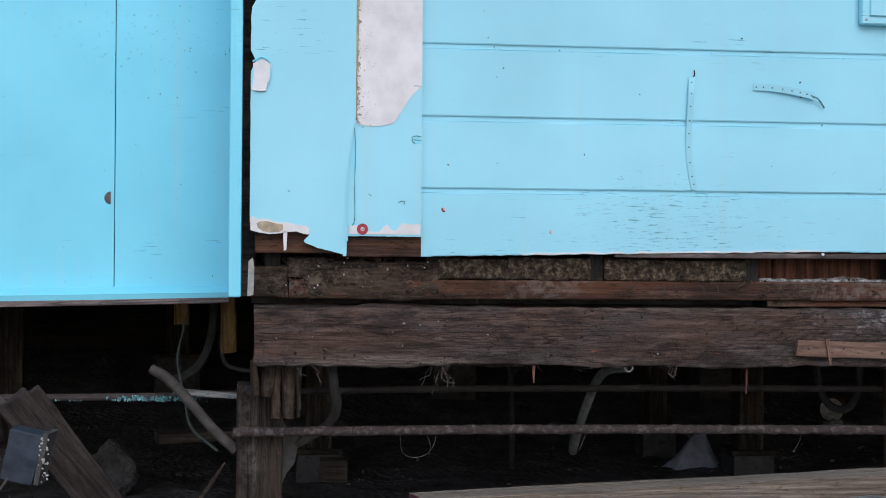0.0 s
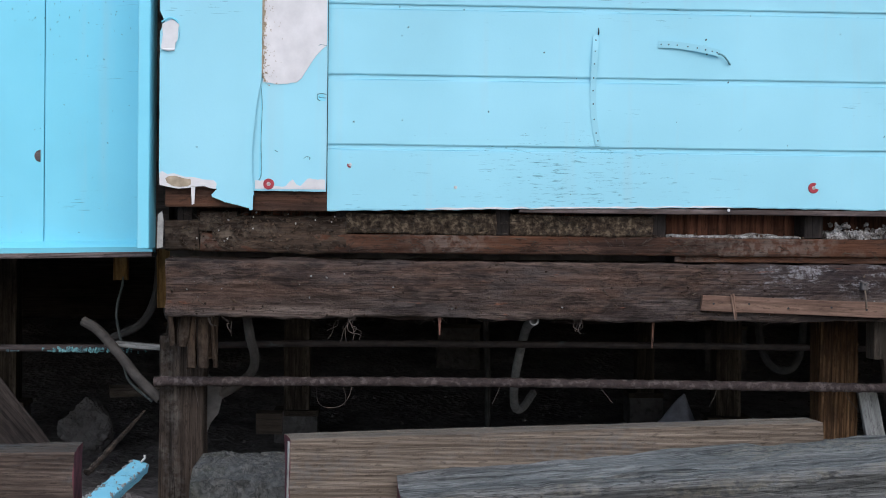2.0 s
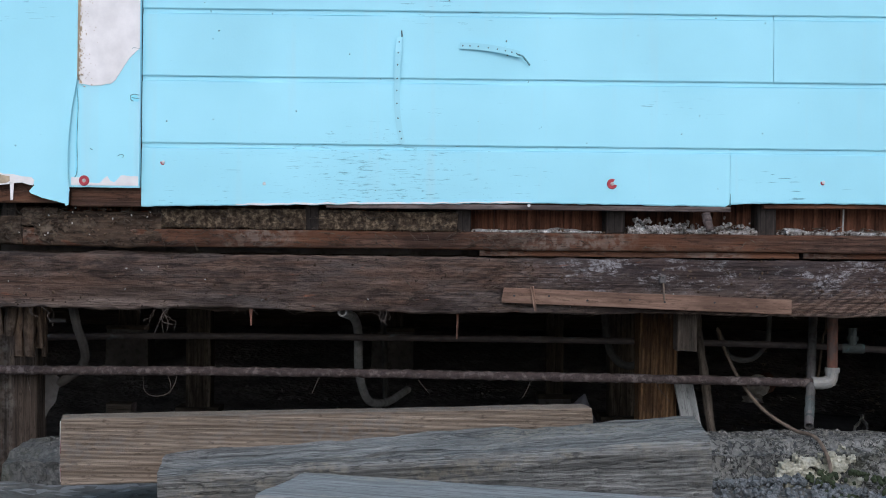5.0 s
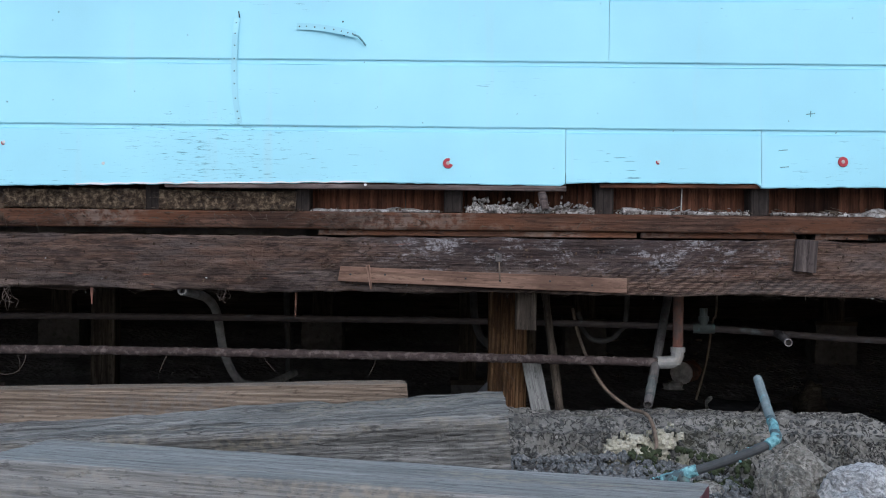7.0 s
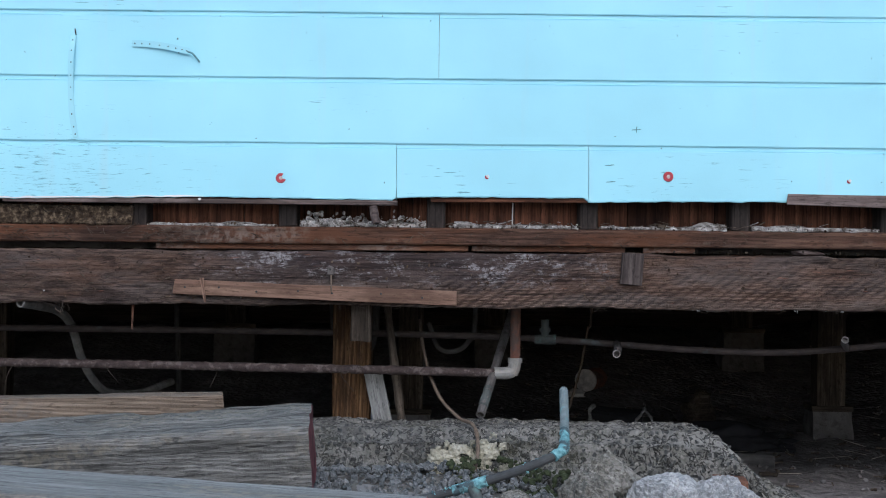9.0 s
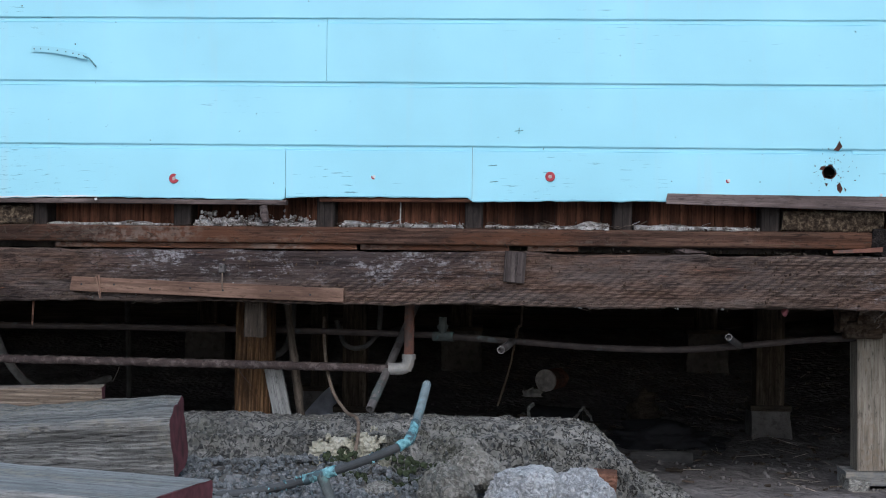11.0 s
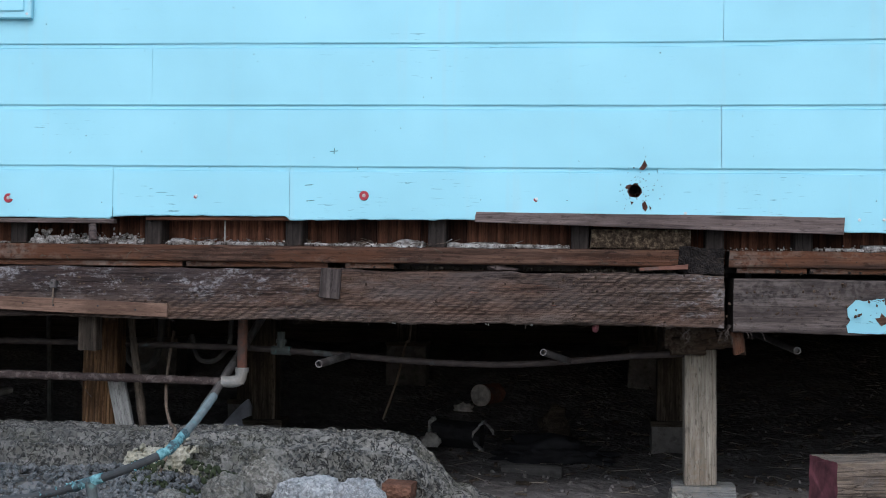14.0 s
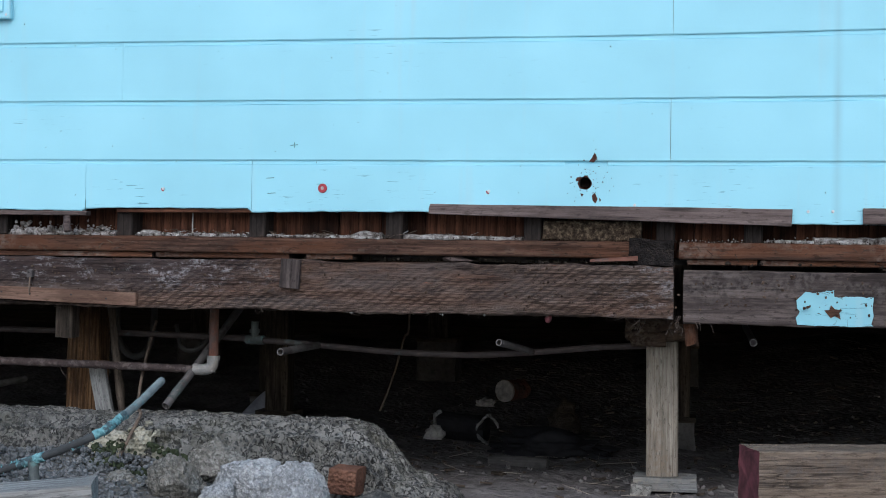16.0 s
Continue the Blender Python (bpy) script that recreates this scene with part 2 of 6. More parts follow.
def pitted(name, dark, mid, light, hole=(0.028, 0.028, 0.026), stones=(0.06, 0.064, 0.068), size=1.0, dirty=None, pits=0.95):
    """Weathered concrete: worm-like pits, their shade put into the colour, and dark aggregate; dirty is the x range
    from dark to pale.
    """
    m, t, b = shader(name, 0.95, spec=0.2)
    n1 = noisy(t, coords(t), 9.0 * size, 6, 0.65)
    n2 = noisy(t, coords(t), 70.0 * size, 5, 0.65)
    worm = calc(t, "ABSOLUTE", calc(t, "ADD", noisy(t, coords(t), 40.0 * size, 4, 0.6, 0.7), -0.5))
    pit = calc(t, "MULTIPLY", ramp(t, worm, [(0.018, (1, 1, 1)), (0.050, (0, 0, 0))]), grey(t, noisy(t, coords(t), 26.0 * size, 4, 0.6), 0.36, 0.47))
    v = t.nodes.new("ShaderNodeTexVoronoi")
    v.inputs["Scale"].default_value = 70.0 * size
    t.links.new(coords(t), v.inputs["Vector"])
    cell = t.nodes.new("ShaderNodeSeparateColor")
    t.links.new(v.outputs["Color"], cell.inputs["Color"])
    col = ramp(t, n1, [(0.34, dark), (0.5, mid), (0.66, light)])
    col = mix(t, calc(t, "MULTIPLY", grey(t, n2, 0.5, 0.68), 0.45), col, tuple(c * 1.45 for c in light))
    agg = calc(t, "MULTIPLY", grey(t, cell.outputs[0], 0.66, 0.70), ramp(t, v.outputs["Distance"], [(0.40, (1, 1, 1)), (0.52, (0, 0, 0))]))
    col = mix(t, calc(t, "MULTIPLY", agg, 0.75), col, stones)
    col = mix(t, calc(t, "MULTIPLY", pit, pits), col, hole)
    if dirty:
        sep = t.nodes.new("ShaderNodeSeparateXYZ")
        t.links.new(coords(t), sep.inputs[0])
        r = t.nodes.new("ShaderNodeMapRange")
        for key, val in (("From Min", dirty[0]), ("From Max", dirty[1]), ("To Min", 0.75), ("To Max", 0.0)):
            r.inputs[key].default_value = val
        t.links.new(sep.outputs[0], r.inputs["Value"])
        col = mix(t, r.outputs["Result"], col, mix(t, n2, (0.03, 0.031, 0.030), (0.11, 0.112, 0.108)))
        moss = calc(t, "MULTIPLY", grey(t, noisy(t, coords(t), 6.5, 4, 0.6), 0.52, 0.64), 0.35)
        col = mix(t, moss, col, (0.085, 0.086, 0.058))
    t.links.new(tint(t, col, per_object(t, 0.9, 1.1)), b.inputs["Base Color"])
    high = calc(t, "ADD", calc(t, "MULTIPLY", n1, 0.6), calc(t, "ADD", n2, calc(t, "MULTIPLY", pit, -1.8 * pits)))
    bump(t, b, high, 1.0, 0.012)
    return m


def mineral(name, stops, scale=12.0, pits=0.5, specks=None, rough=0.95, relief=0.8):
    """Concrete, stone and soil: coarse and fine patches, with stones of another colour let in."""
    m, t, b = shader(name, rough, spec=0.2)
    n1 = noisy(t, coords(t), scale, 6, 0.65)
    n2 = noisy(t, coords(t), scale * 6, 4, 0.6)
    v = t.nodes.new("ShaderNodeTexVoronoi")
    v.inputs["Scale"].default_value = scale * 5
    t.links.new(coords(t), v.inputs["Vector"])
    col = ramp(t, n1, stops)
    col = mix(t, calc(t, "MULTIPLY", grey(t, n2, 0.52, 0.68), pits), col, tuple(c * 0.35 for c in stops[0][1]))
    if specks:
        cell = t.nodes.new("ShaderNodeSeparateColor")
        t.links.new(v.outputs["Color"], cell.inputs["Color"])
        col = mix(t, calc(t, "MULTIPLY", grey(t, cell.outputs[0], 0.74, 0.78), 0.6), col, specks)
    t.links.new(tint(t, col, per_object(t, 0.88, 1.12)), b.inputs["Base Color"])
    bump(t, b, calc(t, "ADD", calc(t, "ADD", n1, n2), v.outputs["Distance"]), relief, 0.008)
    return m


def metal(name, a, c, spots, scale=30.0, rough=0.7, shine=0.3, cover=(0.5, 0.6)):
    m, t, b = shader(name, rough, shine, 0.4)
    n1, n2 = noisy(t, coords(t), scale, 5, 0.65), noisy(t, coords(t), scale * 0.4, 4, 0.6)
    col = ramp(t, n1, [(0.3, a), (0.7, c)])
    col = mix(t, grey(t, n2, *cover), col, spots)
    t.links.new(col, b.inputs["Base Color"])
    bump(t, b, n1, 0.4, 0.002)
    return m


def plain(name, col, rough=0.6, scale=20.0, amount=0.25, sheen=0.3):
    m, t, b = shader(name, rough, spec=sheen)
    n = noisy(t, coords(t), scale, 5, 0.6)
    c = ramp(t, n, [(0.3, tuple(v * (1 - amount) for v in col)), (0.7, tuple(min(0.9, v * (1 + amount)) for v in col))])
    t.links.new(c, b.inputs["Base Color"])
    bump(t, b, n, 0.3, 0.002)
    return m


BLUE = (0.335, 0.69, 0.80)
M_SIDING = paint("siding_paint", BLUE, 0.25, grime=True)
M_SIDING_WORN = paint("worn_siding_paint", BLUE, 2.0, grime=True)
M_STRAP = paint("strap_paint", (0.27, 0.62, 0.76), 5.0)
M_SCUFFED = paint("scuffed_patch_paint", (0.26, 0.56, 0.65), 4.0)
# Wall blue darkened in place of the shadow that sets the straps off.
M_STRAPSHADE = paint("strap_shadow_blue", (0.31, 0.635, 0.735), 0.3)
M_TRIM = paint("trim_paint", BLUE, 0.1)
# Siding blue again; the recess's shade is put into this deeper tint.
M_SHADEBLUE = paint("shaded_blue_paint", (0.235, 0.68, 0.83), 0.3)
M_PRIMER = plain("bare_primer", (0.71, 0.69, 0.68), 0.8, 14.0, 0.13)
M_FIBRE = plain("torn_board_core", (0.42, 0.34, 0.24), 0.9, 40.0, 0.3)
M_BEAM = sill_wood("rotten_beam")
M_BEAMGREY = wood("smoky_beam", (0.030, 0.024, 0.022), (0.078, 0.063, 0.058), (0.15, 0.125, 0.113), (0.16, 0.14, 0.13), 0.9, 0.5, check=0.4)
M_PLATE = wood("plate_wood", (0.034, 0.019, 0.014), (0.098, 0.055, 0.038), (0.18, 0.108, 0.076), (0.24, 0.205, 0.175), 1.6, 0.8, check=0.35, blots=0.6, patch=(0.12, 0.052, 0.027))
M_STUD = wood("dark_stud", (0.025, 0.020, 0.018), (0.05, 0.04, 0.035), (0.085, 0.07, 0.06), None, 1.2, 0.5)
M_BACK = wood("red_backing", (0.05, 0.022, 0.014), (0.13, 0.055, 0.032), (0.25, 0.11, 0.065), (0.05, 0.04, 0.035), 1.0, 0.4, 0.0, (0.25, 1.6))
M_LATH = wood("lath_wood", (0.15, 0.088, 0.062), (0.23, 0.145, 0.105), (0.30, 0.20, 0.145), None, 0.7, 0.3, check=0.3)
M_ROT = wood("crumbled_wood", (0.028, 0.018, 0.013), (0.075, 0.05, 0.034), (0.15, 0.105, 0.07), (0.20, 0.16, 0.12), 0.5, 1.0)
M_GREY = wood("weathered_lumber", (0.075, 0.075, 0.071), (0.205, 0.205, 0.193), (0.34, 0.34, 0.32), (0.30, 0.27, 0.21), 2.0, 0.7, check=0.8, bands=0.0095, ridge=0.16, blots=0.3)
M_FLAT = wood("silvered_plank", (0.16, 0.162, 0.155), (0.265, 0.27, 0.26), (0.36, 0.365, 0.35), (0.36, 0.32, 0.25), 1.6, 0.4, check=0.4, blots=0.25)
M_TAN = wood("tan_lumber", (0.115, 0.088, 0.064), (0.215, 0.17, 0.13), (0.30, 0.245, 0.19), (0.15, 0.14, 0.13), 1.8, 0.5, bands=0.009, ridge=0.3, check=0.4, blots=0.3)
M_CHECKED = wood("checked_lumber", (0.085, 0.064, 0.048), (0.175, 0.138, 0.105), (0.26, 0.21, 0.165), (0.10, 0.095, 0.09), 1.8, 0.7, check=0.95, blots=0.4)
M_BROWN = wood("brown_lumber", (0.05, 0.036, 0.028), (0.115, 0.085, 0.066), (0.19, 0.145, 0.115), (0.13, 0.13, 0.13), 1.6, 0.5, bands=0.009, ridge=0.2, blots=0.4)
M_POST = wood("old_post", (0.06, 0.03, 0.014), (0.17, 0.095, 0.042), (0.34, 0.215, 0.11), (0.05, 0.03, 0.02), 1.6, 1.0, bands=0.012)
M_POSTGREY = wood("grey_post", (0.14, 0.12, 0.095), (0.27, 0.24, 0.195), (0.38, 0.35, 0.29), (0.19, 0.14, 0.09), 1.2, 0.35, check=0.35, blots=0.3)
M_POSTDARK = wood("dark_post", (0.038, 0.030, 0.023), (0.085, 0.068, 0.052), (0.145, 0.12, 0.095), None, 0.9, 0.6)
M_OCHRE = wood("ochre_block", (0.20, 0.11, 0.035), (0.34, 0.20, 0.07), (0.45, 0.29, 0.12), None, 0.6, 0.3)
M_FLASH = wood("fascia_strip", (0.09, 0.069, 0.063), (0.16, 0.125, 0.115), (0.235, 0.19, 0.176), (0.10, 0.07, 0.06), 1.0, 0.4)
M_CONC = pitted("old_concrete", (0.105, 0.104, 0.094), (0.18, 0.178, 0.161), (0.26, 0.257, 0.235), (0.014, 0.014, 0.013), (0.045, 0.05, 0.054), dirty=(0.9, 3.0))
M_ROCK = pitted("pale_rubble", (0.27, 0.285, 0.29), (0.41, 0.428, 0.435), (0.53, 0.55, 0.555), (0.16, 0.165, 0.17), (0.27, 0.275, 0.28), 1.5, pits=0.55)
M_ROCK2 = pitted("brown_rubble", (0.15, 0.145, 0.125), (0.235, 0.228, 0.20), (0.33, 0.325, 0.295), (0.06, 0.058, 0.05), (0.15, 0.145, 0.13), 1.2, pits=0.6)
# Soil colour raised to lift the gloom under the house.
M_SOIL = mineral("lightened_soil", [(0.3, (0.085, 0.08, 0.077)), (0.5, (0.15, 0.141, 0.136)), (0.72, (0.24, 0.228, 0.22))], 7.0, 0.6)
M_GROUND = mineral("gravelly_ground", [(0.3, (0.06, 0.055, 0.05)), (0.5, (0.11, 0.105, 0.095)), (0.72, (0.19, 0.185, 0.17))], 6.0, 0.6, (0.25, 0.25, 0.25))
# Unseen pale ground in front, added to bounce light under the house.
M_BOUNCE = mineral("unseen_bounce_ground", [(0.3, (0.21, 0.21, 0.21)), (0.5, (0.33, 0.33, 0.335)), (0.72, (0.45, 0.45, 0.455))], 6.0, 0.4, (0.36, 0.36, 0.35))
M_GRAVEL = mineral("grey_gravel", [(0.3, (0.08, 0.09, 0.092)), (0.5, (0.17, 0.182, 0.186)), (0.7, (0.32, 0.335, 0.34))], 30.0, 0.3)
M_LICHEN = mineral("cream_mortar", [(0.3, (0.28, 0.27, 0.20)), (0.5, (0.45, 0.435, 0.34)), (0.7, (0.60, 0.585, 0.49))], 20.0, 0.4)
m, t, b = shader("exposed_pebbles", 0.9)
geo = t.nodes.new("ShaderNodeNewGeometry")
t.links.new(ramp(t, geo.outputs["Random Per Island"], [(0.0, (0.04, 0.044, 0.046)), (0.5, (0.085, 0.087, 0.082)), (0.85, (0.16, 0.158, 0.142)), (1.0, (0.30, 0.295, 0.27))]), b.inputs["Base Color"])
bump(t, b, noisy(t, coords(t), 200.0, 3), 0.4, 0.002)
M_PEBBLE = m
M_BRICK = mineral("red_brick", [(0.3, (0.10, 0.05, 0.035)), (0.5, (0.17, 0.085, 0.055)), (0.7, (0.23, 0.12, 0.08))], 20.0, 0.4)
M_RUST = metal("rusted_iron", (0.030, 0.022, 0.021), (0.080, 0.058, 0.054), (0.13, 0.107, 0.10), 150.0, 0.85, 0.1, (0.52, 0.62))
M_REDRUST = metal("red_rust", (0.12, 0.055, 0.04), (0.20, 0.095, 0.065), (0.10, 0.07, 0.06), 40.0, 0.85, 0.1)
M_GALV = metal("galvanised", (0.11, 0.105, 0.10), (0.19, 0.18, 0.175), (0.085, 0.075, 0.07), 40.0, 0.6, 0.5)
M_WHITEMETAL = metal("white_fitting", (0.20, 0.20, 0.19), (0.33, 0.33, 0.315), (0.30, 0.28, 0.25), 40.0, 0.6, 0.2)
M_VERDIGRIS = metal("dull_verdigris", (0.12, 0.15, 0.155), (0.21, 0.25, 0.255), (0.15, 0.33, 0.34), 40.0, 0.75, 0.1, (0.54, 0.68))
M_COPPER = metal("green_copper", (0.055, 0.065, 0.062), (0.105, 0.12, 0.115), (0.12, 0.24, 0.225), 30.0, 0.75, 0.2, (0.56, 0.66))
M_BLUEPIPE = metal("painted_pipe", (0.040, 0.044, 0.046), (0.085, 0.090, 0.092), (0.14, 0.29, 0.30), 20.0, 0.8, 0.1, (0.66, 0.72))
M_DULLPIPE = metal("dull_copper_pipe", (0.034, 0.028, 0.027), (0.078, 0.061, 0.056), (0.11, 0.13, 0.13), 26.0, 0.75, 0.15, (0.60, 0.70))
M_PATINA = metal("turquoise_patina", (0.05, 0.15, 0.17), (0.26, 0.52, 0.55), (0.055, 0.085, 0.095), 80.0, 0.85, 0.0, (0.46, 0.56))
M_DUSTHOSE = plain("dusty_brown_hose", (0.062, 0.056, 0.050), 0.85, 30.0, 0.45)
M_FLAKE = plain("dull_paint_flakes", (0.10, 0.23, 0.26), 0.85, 120.0, 0.5)
M_RAG = plain("dusty_rag", (0.10, 0.095, 0.09), 0.9, 25.0, 0.4)
M_HOSE = plain("grey_conduit", (0.20, 0.195, 0.185), 0.8, 30.0, 0.35)
M_DARKHOSE = plain("dark_conduit", (0.06, 0.058, 0.055), 0.8, 30.0, 0.35)
M_WIRE = plain("brown_cable", (0.13, 0.10, 0.075), 0.85, 40.0, 0.4)
M_RED = plain("red_plastic", (0.37, 0.042, 0.055), 0.5, 60.0, 0.25)
M_ENDRED = plain("red_end_paint", (0.125, 0.040, 0.046), 0.75, 25.0, 0.6)
M_NAIL = metal("nail_head", (0.6, 0.6, 0.6), (0.75, 0.75, 0.74), (0.45, 0.40, 0.37), 90.0, 0.5, 0.0)
M_DARKDOT = plain("dark_nail_and_hole", (0.03, 0.03, 0.03), 0.7)
M_STAIN = plain("rust_stain", (0.062, 0.026, 0.018), 0.9, 60.0, 0.5)
M_CLOTH = plain("grey_cloth", (0.42, 0.43, 0.49), 0.9, 12.0, 0.35)
M_BLACK = plain("black_plastic", (0.010, 0.010, 0.012), 0.75, 20.0, 0.3)
M_CAN = plain("dented_can", (0.42, 0.40, 0.38), 0.5, 30.0, 0.5)
M_LITTER = plain("pale_litter", (0.40, 0.385, 0.355), 0.9, 30.0, 0.4)
M_POWDER = mineral("white_powder", [(0.36, (0.07, 0.055, 0.045)), (0.5, (0.33, 0.31, 0.29)), (0.64, (0.62, 0.61, 0.60))], 45.0, 0.7)
M_POSTA = wood("black_post", (0.022, 0.016, 0.012), (0.060, 0.045, 0.034), (0.125, 0.10, 0.08), (0.16, 0.15, 0.135), 1.2, 0.9)
M_CHIP = wood("wood_chips", (0.04, 0.032, 0.024), (0.08, 0.063, 0.048), (0.15, 0.12, 0.09), None, 1.0, 0.4, 0.0, (0.5, 1.6))
M_SAWDUST = mineral("packed_frass", [(0.34, (0.020, 0.013, 0.009)), (0.5, (0.09, 0.064, 0.042)), (0.66, (0.29, 0.225, 0.15))], 75.0, 0.7)
M_MOSS = plain("dull_moss", (0.032, 0.042, 0.020), 0.95, 60.0, 0.5)
M_ROOT = plain("dry_roots", (0.075, 0.06, 0.05), 0.9, 50.0, 0.5)
M_SLATE = plain("slate_box", (0.030, 0.038, 0.052), 0.6, 25.0, 0.4)
M_CHAR = mineral("charred_rot", [(0.34, (0.006, 0.005, 0.005)), (0.5, (0.020, 0.017, 0.016)), (0.68, (0.042, 0.034, 0.03))], 35.0, 0.6)
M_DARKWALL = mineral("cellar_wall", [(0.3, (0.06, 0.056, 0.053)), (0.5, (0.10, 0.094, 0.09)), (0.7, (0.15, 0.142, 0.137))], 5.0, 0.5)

# ---------------------------------------------------------------- mesh helpers


def put(name, bm, mat, parent=None, label="", smooth=False, m=None):
    mesh = bpy.data.meshes.new(name)
    bm.to_mesh(mesh)
    bm.free()
    for mm in mat if isinstance(mat, (list, tuple)) else (mat,):
        mesh.materials.append(mm)
    if smooth:
        mesh.polygons.foreach_set("use_smooth", [True] * len(mesh.polygons))
    ob = new(name, mesh)
    if m is not None:
        ob.matrix_basis = m
    if parent is not None:
        ob.parent = parent
    if label:
        tagged(ob, label)
    return ob


def part(name, bm, mat, parent, label="", smooth=False, m=None):
    return put(name, bm, mat, parent, label, smooth, m)


def thing(name, label, category, kind="", group="", at=(0, 0, 0)):
    ob = new(name)
    ob.empty_display_size = 0.05
    ob.location = at
    return tagged(ob, label, category, group, kind)


def nz(p, s, k=0.0):
    return noise.noise(Vector((p[0] * s + k, p[1] * s + 1.7 * k, p[2] * s - k)))


def slab(x0, x1, y0, y1, z0, z1, bevel=0.002):
    bm = bmesh.new()
    bmesh.ops.create_cube(bm, size=1.0)
    for v in bm.verts:
        v.co = Vector((x0 + (v.co.x + 0.5) * (x1 - x0), y0 + (v.co.y + 0.5) * (y1 - y0), z0 + (v.co.z + 0.5) * (z1 - z0)))
    if bevel:
        bmesh.ops.bevel(bm, geom=list(bm.edges), offset=bevel, segments=1, affect="EDGES")
    return bm


def timber(length, w, h, rough=0.003, seed=0.0, step=0.012, ring=6, corner=0.006, ends=0.004, taper=0.0):
    """A sawn length along x from 0, w deep in y and h high in z, centred on the axis, worn and uneven; the end faces are the second material."""
    bm = bmesh.new()
    prof = []
    for sx, sz, ax in ((1, 1, 0), (-1, 1, 1), (-1, -1, 2), (1, -1, 3)):
        for a in (0.15, 0.5, 0.85):
            ang = (ax + a) * math.pi / 2
            prof.append((sx * (w / 2 - corner) + corner * math.cos(ang), sz * (h / 2 - corner) + corner * math.sin(ang)))
    full = []
    for i, p in enumerate(prof):
        q = prof[(i + 1) % len(prof)]
        n = ring if math.dist(p, q) > 3 * corner else 1
        full += [(p[0] + (q[0] - p[0]) * k / n, p[1] + (q[1] - p[1]) * k / n) for k in range(n)]
    count = max(3, int(length / step))
    rows = []
    for i in range(count + 1):
        x = length * i / count
        s = 1 - taper * x / length
        row = []
        for y, z in full:
            d = rough * (nz((x * 0.35, y, z), 14, seed) * 1.3 + nz((x * 0.5, y, z), 45, seed + 5) * 0.8)
            r = math.hypot(y, z) or 1
            end = ends * nz((0, y, z), 22, seed + i) if i in (0, count) else 0
            row.append(bm.verts.new((x + end, y * s * (1 + d / r), z * s * (1 + d / r))))
        rows.append(row)
    n = len(full)
    for a, b in zip(rows, rows[1:]):
        for k in range(n):
            bm.faces.new((a[k], a[(k + 1) % n], b[(k + 1) % n], b[k]))
    for row, flip in ((rows[0], False), (rows[-1], True)):
        f = bm.faces.new(row[::-1] if not flip else row)
        f.material_index = 1
    bmesh.ops.recalc_face_normals(bm, faces=list(bm.faces))
    return bm


def lie(p, q, roll=0.0):
    """The pose that lays local x from p towards q, z up, turned about its own axis by roll degrees."""
    d = (Vector(q) - Vector(p)).normalized()
    side = Vector((0, 0, 1)).cross(d) if abs(d.z) < 0.95 else Vector((0, 1, 0))
    side.normalize()
    up = d.cross(side)
    m = Matrix((d, side, up)).transposed().to_4x4()
    return Matrix.Translation(p) @ m @ Matrix.Rotation(radians(roll), 4, "X")


def beam(name, p, q, w, h, mat, label, category, roll=0.0, parent=None, group="", kind="", **kw):
    length = (Vector(q) - Vector(p)).length
    ob = put(name, timber(length, w, h, **kw), mat, parent, m=lie(p, q, roll))
    if parent is None:
        tagged(ob, label, category, group, kind)
    elif label:
        tagged(ob, label)
    return ob


def smooth_path(pts, per=8):
    pts = [Vector(p) for p in pts]
    if len(pts) == 2:
        return [pts[0].lerp(pts[1], i / 24) for i in range(25)]
    ext = [2 * pts[0] - pts[1], *pts, 2 * pts[-1] - pts[-2]]
    out = []
    for a, b, c, d in zip(ext, ext[1:], ext[2:], ext[3:]):
        for i in range(per):
            t = i / per
            out.append(0.5 * (2 * b + (c - a) * t + (2 * a - 5 * b + 4 * c - d) * t * t + (3 * b - a - 3 * c + d) * t ** 3))
    return out + [pts[-1]]


